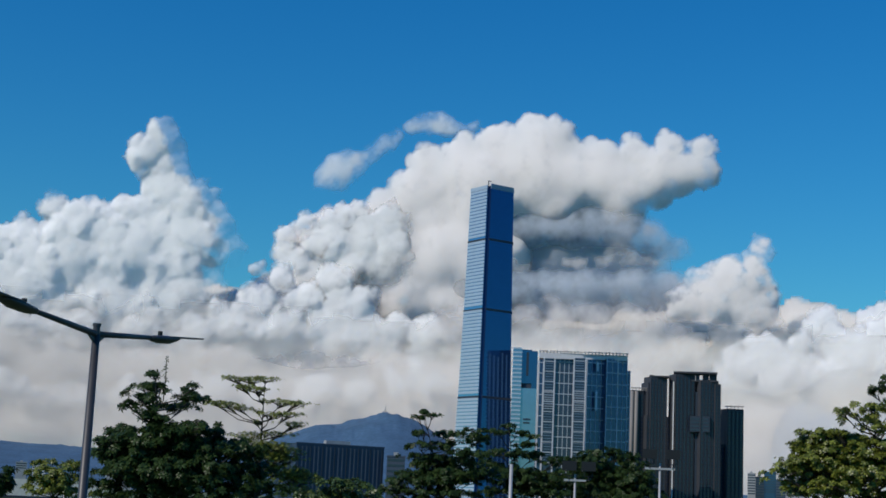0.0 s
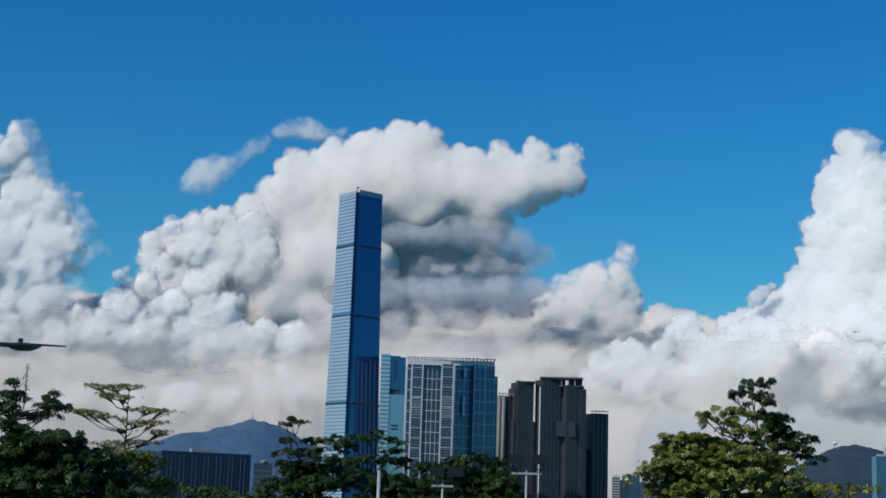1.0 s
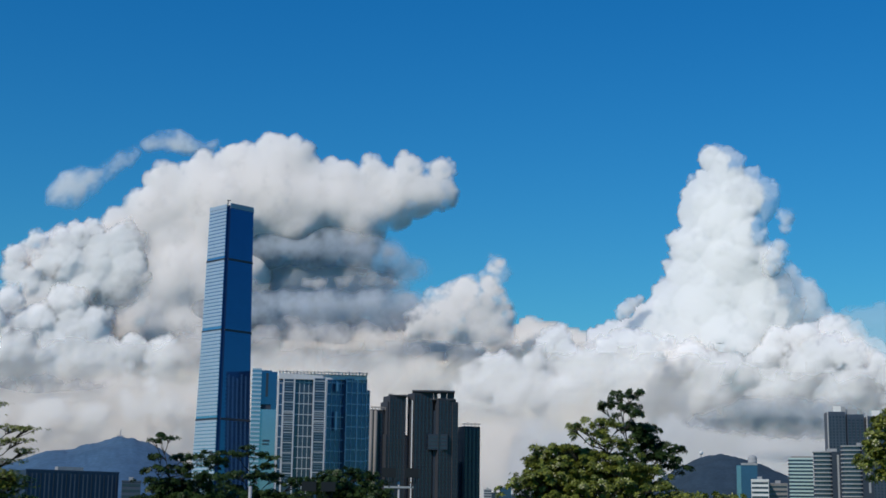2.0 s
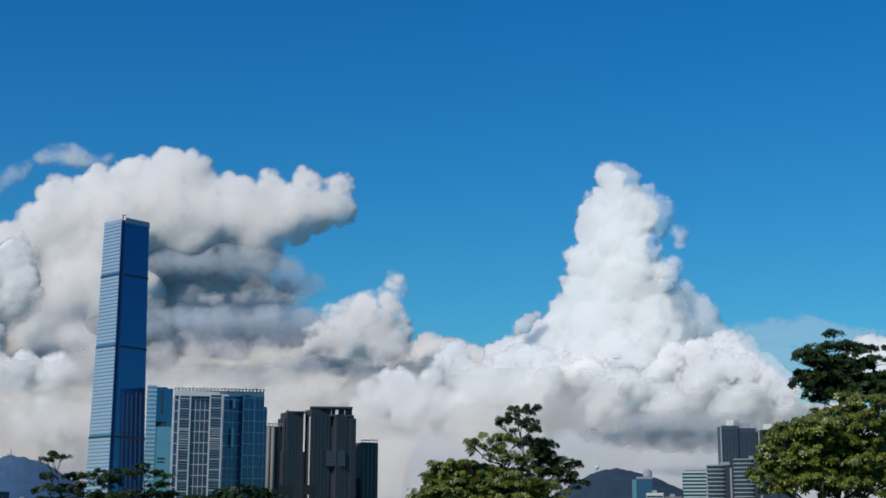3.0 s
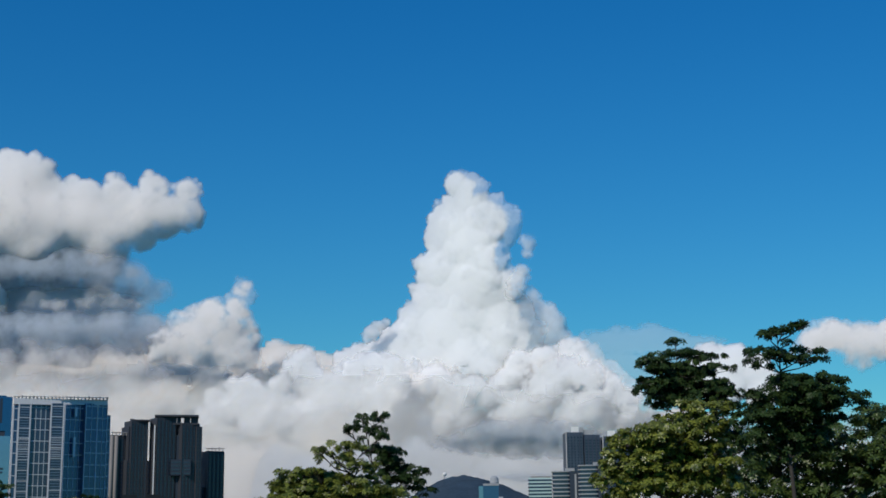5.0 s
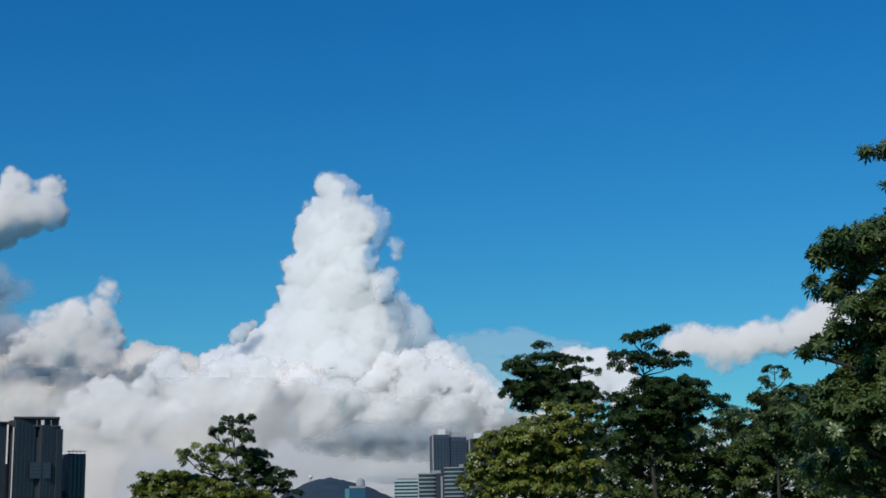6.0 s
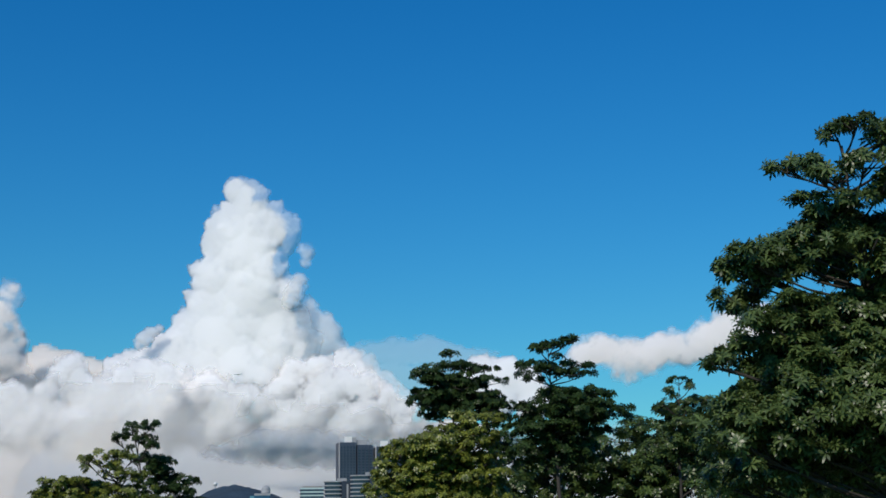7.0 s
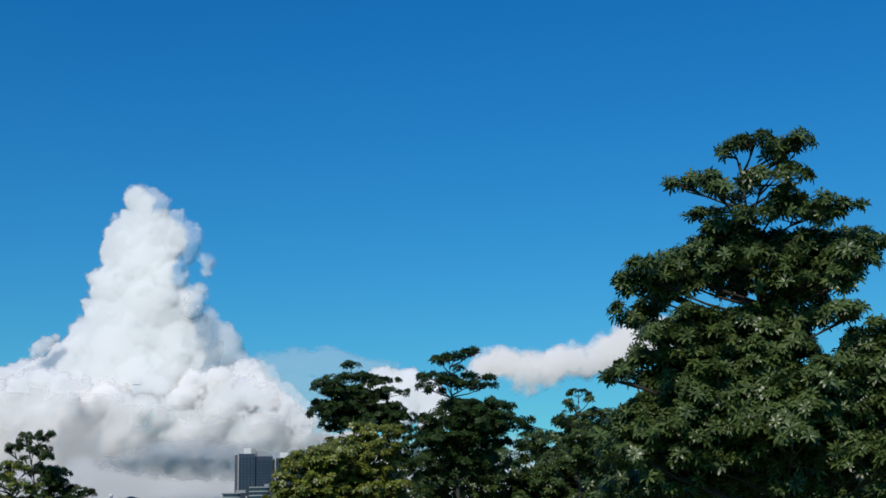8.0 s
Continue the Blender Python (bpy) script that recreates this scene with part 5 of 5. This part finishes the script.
def pole_with_bar(az, el, dist, bar_drop, bar_half, floods, r=0.042, label=""):
    o = thing("floodlight_pole", at(az, dist), -az, label, "light pole", "park light poles")
    z = high(el, dist)
    part("pole", tube(bmesh.new(), [(0, 0, 0), (0, 0, z)], [r * 1.4, r], 12), M_STEEL, o, smooth=True)
    if bar_half:
        part("crossbar", boxes((-bar_half, bar_half, -r - 0.04, -r + 0.03, z - bar_drop - 0.04, z - bar_drop + 0.04)), M_STEEL, o)
    for x in floods:
        zb = z - bar_drop
        part("bracket", boxes((x - 0.18, x - 0.15, -0.1, -0.05, zb + 0.2, zb + 0.55), (x + 0.15, x + 0.18, -0.1, -0.05, zb + 0.2, zb + 0.55),
                              (x - 0.18, x + 0.18, -0.1, -0.05, zb + 0.17, zb + 0.2), (x - 0.02, x + 0.02, -0.1, -0.05, zb, zb + 0.2)), M_BLACK, o)
        lamp_box = part("floodlight", boxes((x - 0.27, x + 0.27, -0.22, 0.14, zb + 0.42, zb + 0.74), (x - 0.29, x + 0.29, -0.26, -0.20, zb + 0.39, zb + 0.77)), M_BLACK, o)
        part("cooling_fin", boxes(*[(x - 0.24 + 0.08 * i, x - 0.22 + 0.08 * i, 0.14, 0.22, zb + 0.45, zb + 0.75) for i in range(7)]), M_STEEL_DARK, lamp_box)
    return o


pole_with_bar(8.36, 1.80, 60, 0.23, 0.60, (-0.40, 0.52), label="pale steel floodlight pole with two black floodlights")
pole_with_bar(5.10, 1.23, 60, 0.24, 0.45, (-0.24, 0.54), label="pale steel floodlight pole with a short crossbar among the trees")
pole_with_bar(2.61, 1.52, 60, 0.2, 0, (), 0.07, label="plain pale steel pole among the trees")
pole_with_bar(-14.44, 0.30, 60, 0.22, 0.30, (0.32,), label="pale steel pole with one black floodlight")

pavilion = building("pavilion", "low building with a white flat roof edge", -15.4, 110, 0, "low city buildings", "building")
k = 110 * math.pi / 180
part("wall", boxes((-2.6 * k, 2.3 * k, 1, 14, 0, 5.0)), M_CONCRETE, pavilion)
part("roof_edge", boxes((-2.7 * k, 2.4 * k, 0, 15, 5.0, high(0.10, 110))), M_STONE, pavilion)
part("roof_line", boxes((-2.7 * k, 2.4 * k, -0.1, 0.2, 4.85, 5.0)), M_SLATE, pavilion)
for i in range(6):
    x = (-2.2 + 0.8 * i) * k
    part("window", boxes((x - 0.5, x + 0.5, 0.9, 1.2, 2.0, 3.8)), M_WINDOW, pavilion)


# ---------------------------------------------------------------- trees
def whorl_template(leaves, length, width, rng):
    """Leaves spread round a shoot: arrays of vertices and four-sided faces."""
    V, F = [], []
    for k in range(leaves):
        a = 2 * math.pi * (k + rng.uniform(-0.2, 0.2)) / leaves
        lift = rng.uniform(0.05, 0.6)
        ln = length * rng.uniform(0.75, 1.1)
        d = np.array([math.cos(a), math.sin(a), 0.0])
        s = np.array([-math.sin(a), math.cos(a), 0.0]) * width * 0.5
        up = np.array([0, 0, 1.0])
        p0 = d * ln * 0.08
        p1 = d * ln * 0.62 + up * ln * lift * 0.5
        p2 = d * ln * 1.0 + up * ln * (lift * 0.5 - 0.12)
        base = len(V)
        V += [p0 - s * 0.25, p0 + s * 0.25, p1 + s, p1 - s, p2 + s * 0.25, p2 - s * 0.25]
        F += [(base, base + 1, base + 2, base + 3), (base + 3, base + 2, base + 4, base + 5)]
    return np.array(V), np.array(F)


def scatter(places, normals, template, rng, size=(0.75, 1.2)):
    """Copies of a template at places, turned at random round their normals."""
    V, F = template
    n = len(places)
    z = normals / np.linalg.norm(normals, axis=1, keepdims=True)
    r = rng.normal(size=(n, 3))
    x = np.cross(r, z)
    x /= np.linalg.norm(x, axis=1, keepdims=True)
    y = np.cross(z, x)
    s = rng.uniform(*size, size=(n, 1, 1))
    W = places[:, None, :] + s * (V[None, :, 0:1] * x[:, None] + V[None, :, 1:2] * y[:, None] + V[None, :, 2:3] * z[:, None])
    G = F[None] + (np.arange(n) * len(V))[:, None, None]
    return W.reshape(-1, 3), G.reshape(-1, F.shape[1])


def low_z(pads, share):
    z = sorted(c.z for c, _, _ in pads)
    return z[0] + share * (z[-1] - z[0])


def tree(name, label, clumps, dist, seed, leaf, trunk_az, density=0.8, length=0.148, width=0.058, leaves=6, group="park trees", fill=0.7, drop=0.35, spread=1.0, singles=0, tight=9, twigs=5, plump=1.5, stem=0.9):
    """A layered tree: pads of leaf whorls (bearing, elevation, half width, half height in degrees) on limbs from one trunk."""
    rng = np.random.RandomState(seed)
    k = dist * math.pi / 180
    base = at(trunk_az, dist)
    root = thing(name, base, 0, label, "tree", group)
    turn = radians(-trunk_az)
    pads = []
    for az, el, rx, rz in clumps:
        off = at(az, dist)
        away = rng.uniform(-0.5, 0.5) * 0.6 * rx * k + rng.uniform(-0.8, 0.8)
        c = Vector((off.x, off.y, high(el, dist))) + at(az, away) - base
        c.z -= 0.5 * length
        pads.append((c, 1.26 * spread * rx * k, plump * rz * k))
    top = max(c.z for c, _, _ in pads)
    pads_low = min(c.z for c, _, _ in pads)
    limit, extra = low_z(pads, fill), []
    for i in range(len(pads)):
        for j in range(i):
            (c, rx, rz), (d, sx, sz) = pads[i], pads[j]
            if (c - d).length < 0.8 * (rx + sx) and max(c.z, d.z) < limit:
                m = c.lerp(d, rng.uniform(0.35, 0.65)) + Vector(rng.normal(size=3)) * 0.15 * rx
                extra.append((m, 0.75 * (rx + sx) / 2, 0.9 * (rz + sz) / 2))
    pads += extra
    lead = max(pads, key=lambda p: p[0].z)[0].copy()
    for t in [0.1 * i for i in range(int(10 * stem))]:  # leaves close about the stem
        z = pads_low + t * (top - pads_low)
        r = (0.45 - 0.25 * t) * float(np.mean([p[1] for p in pads]))
        pads.append((Vector((0.9 * t * lead.x + 0.2 * rng.normal(), 0.9 * t * lead.y + 0.2 * rng.normal(), z)), r, 0.6 * r))
    low = min(c.z - r for c, _, r in pads)
    # trunk
    bend = [Vector((0.25 * math.sin(1.7 * t + seed) * t, 0.2 * math.cos(2.1 * t + seed) * t, t * (top - 0.3))) for t in (0, 0.2, 0.4, 0.6, 0.8, 1.0)]
    tip = max(pads, key=lambda p: p[0].z)[0]
    bend[-1] = Vector((tip.x * 0.9, tip.y * 0.9, top - 0.2))
    bend[-2] = bend[-1] * 0.45 + bend[-2] * 0.55
    bend[-2].z = 0.8 * (top - 0.3)
    radii = [0.012 * top * q for q in (1.1, 0.8, 0.62, 0.45, 0.28, 0.08)]
    part("trunk", tube(bmesh.new(), bend, radii, 10), M_BARK, root, smooth=True)

    def on_trunk(z):
        for p, q, in zip(bend, bend[1:]):
            if p.z <= z <= q.z:
                return p.lerp(q, (z - p.z) / max(q.z - p.z, 1e-3))
        return bend[-1].copy()
    all_p, all_n = [], []
    for c, rx, rz in pads:
        start = on_trunk(max(0.25 * top, c.z - rz - drop * (Vector((c.x, c.y)).length + 0.4)))
        mid = start.lerp(c, 0.5) + Vector((0, 0, -0.35 * drop * (c - start).length))
        end = c + Vector((0, 0, -0.3 * rz))
        part("limb", tube(bmesh.new(), [start, mid, end], [0.028 + 0.008 * rx, 0.018, 0.009], 6), M_BARK, root, smooth=True)
        tw = bmesh.new()
        for j in range(twigs):
            g = rng.normal(size=3)
            g /= np.linalg.norm(g)
            far = c + Vector((g[0] * rx * 0.8, g[1] * rx * 0.8, 0.4 * abs(g[2]) * rz))
            tube(tw, [mid.lerp(end, rng.uniform(0.3, 1)), (end + far) / 2 + Vector((0, 0, -0.05)), far], [0.018, 0.012, 0.006], 5)
        part("twig", tw, M_BARK, root)
        n = int(density * (10 + 6.0 * rx * rx / (length * length) * (0.5 + 1.2 * min(1.5, rz / rx))))
        m = max(5, n // tight)  # tufts of a dozen whorls
        v = rng.normal(size=(m, 3))
        v /= np.linalg.norm(v, axis=1, keepdims=True)
        v[:, 2] = np.where(rng.rand(m) < 0.65, np.abs(v[:, 2]), v[:, 2])
        rad = rng.uniform(0.08, 1.0, size=(m, 1)) ** 0.5 * rng.uniform(0.85, 1.12, size=(m, 1))
        wild = rng.rand(m, 1) ** 4  # a few tufts reach out past the pad
        v = v * np.concatenate([1 + 0.8 * wild, 1 + 0.6 * wild, 1 - 0.35 * wild], 1)
        tuft = np.array(c)[None] + v * rad * np.array([[rx, rx * 0.9, rz]])
        pick = rng.randint(0, m, n)
        o = rng.normal(size=(n, 3))
        o /= np.linalg.norm(o, axis=1, keepdims=True)
        o[:, 2] = np.where(rng.rand(n) < 0.8, np.abs(o[:, 2]), o[:, 2])
        size = length * rng.uniform(0.6, 1.5, size=(m, 1))[pick]
        p = tuft[pick] + o * size * np.array([[1, 1, 0.55]]) * rng.uniform(0.3, 1, size=(n, 1))
        nn = o * np.array([[1, 1, 0.5]]) + np.array([[0, 0, 0.65]]) + 0.4 * v[pick] + 0.3 * rng.normal(size=(n, 3))
        all_p.append(p)
        all_n.append(nn)
    P, N = np.concatenate(all_p), np.concatenate(all_n)
    variants = [whorl_template(leaves, length, width, rng) for _ in range(3)]
    if singles:  # the whorls on the side towards the path stand singly
        order = np.argsort(P @ np.array([base.x, base.y, 0.0]))
        single, rest = order[:singles], order[singles:]
        meshes = []
        for V, F in variants:
            me = bpy.data.meshes.new("leaf_whorl")
            me.from_pydata(V.tolist(), [], F.tolist())
            me.materials.append(leaf)
            me.shade_smooth()
            meshes.append(me)
        for i in single:
            ob = new("leaf_whorl", meshes[i % 3])
            ob.parent = root
            q = Vector(N[i]).to_track_quat("Z", "Y").to_matrix().to_4x4()
            ob.matrix_local = Matrix.Translation(P[i]) @ q @ pose(0, 0, 0, 0, 0, rng.uniform(0, 360)) @ Matrix.Scale(rng.uniform(0.8, 1.2), 4)
        P, N = P[rest], N[rest]
    pick = rng.randint(0, 3, len(P))
    Vs, Fs, base_i = [], [], 0
    for i in range(3):
        V, F = scatter(P[pick == i], N[pick == i], variants[i], rng)
        Vs.append(V)
        Fs.append(F + base_i)
        base_i += len(V)
    crown = part_np("crown", np.concatenate(Vs), np.concatenate(Fs), leaf, root, smooth=True)
    tagged(crown, kind="stuff")
    return root


dark = tree("tree", "dark bushy evergreen tree with a thin spire shoot", TREE_DARK + TREE_DARK_LOW, 45, 11, L_DARK, -10.9, fill=0.75, plump=1.2, stem=0.95, spread=1.08)
foot = Vector((at(-11.05, 45) - at(-10.9, 45)))
tip_z = high(4.95, 45)
part("shoot", tube(bmesh.new(), [foot + Vector((0, 0, tip_z - 1.3)), foot + Vector((0.02, 0, tip_z - 0.5)), foot + Vector((0, 0, tip_z))],
                   [0.02, 0.014, 0.008], 6), M_BARK, dark)
rng = np.random.RandomState(77)
spots = np.array([[foot.x + 0.03 * rng.normal(), foot.y, tip_z - 0.95 * (i / 11) ** 1.2] for i in range(12)])
V, F = scatter(spots, rng.normal(size=(12, 3)) + np.array([[0, 0, 1.0]]), whorl_template(4, 0.10, 0.04, rng), rng)
tagged(part_np("leaf_spray", V, F, L_DARK, dark, smooth=True), kind="stuff")
tree("tree", "sparse slender tree with thin pale foliage", TREE_THIN, 55, 12, L_PALE, -7.35, density=0.55, length=0.085, width=0.03, fill=0.5, drop=0.3, spread=1.45, tight=2, twigs=12, leaves=4)
tree("shrub", "rounded shrub with pale young leaves", SHRUB, 40, 13, L_MID, -4.0)
tree("tree", "small olive-green tree beside a white roof", TREE_PALE_LEFT, 55, 14, L_PALE, -14.8)
tree("tree", "dark green tree at the roadside", TREE_EDGE_LEFT, 45, 15, L_DARK, -17.0)
tree("tree", "flat-topped tree with spreading fronds", TREE_FLAT, 65, 16, L_DARK, 0.2, fill=0.45, plump=1.05, stem=0.4)
tree("tree", "tree with a table-like flat crown", TREE_TABLE, 70, 17, L_DARK, 2.9, fill=0.45, plump=1.05, stem=0.4)
tree("tree", "low rounded dark green tree", TREE_ROUND, 72, 18, L_DARK, 6.6)
tree("tree", "layered evergreen tree with olive sunlit pads", TREE_LAYERED + TREE_LAYERED_LOW, 52, 19, L_PALE, 16.3, fill=0.7, density=0.5, plump=1.2, spread=1.0, stem=1.0)
tree("tree", "dark evergreen tree standing behind a paler one", TREE_BEHIND, 60, 25, L_DARK, 17.6, fill=0.7)
tree("tree", "tall dark layered evergreen tree with open top", TREE_TALL, 54, 20, L_DARK, 29.3, fill=0.8, plump=1.15, stem=1.0, spread=1.04, drop=0.15)
tree("tree", "broad olive-green tree in full sun", TREE_OLIVE, 47, 24, L_PALE, 28.9, fill=0.8)
tree("tree", "broad dark green tree with tiered top", TREE_CROWN, 46, 21, L_DARK, 33.4, fill=0.7, plump=1.1, stem=1.0, spread=1.05, drop=0.15)
tree("tree", "green tree with a thin feathery tip", TREE_BACK, 56, 22, L_MID, 38.2, fill=0.7)
tree("tree", "dense dark green tree filling the row behind", TREE_ROW_FAR, 64, 26, L_MID, 33.0, fill=0.95, density=0.5, length=0.25, width=0.085)
tree("tree", "dense green tree behind the large one", TREE_ROW_NEAR, 34, 27, L_MID, 45.0, fill=0.95, density=0.7, length=0.18, width=0.06)
tree("tree", "large evergreen tree with long whorled glossy leaves", TREE_NEAR + TREE_NEAR_MID + TREE_NEAR_LOW + TREE_NEAR_EDGE, 22, 23, L_GLOSS, 46.4, density=1.35, length=0.14, width=0.040, leaves=7, fill=0.75, drop=0.15, spread=1.05, singles=300)
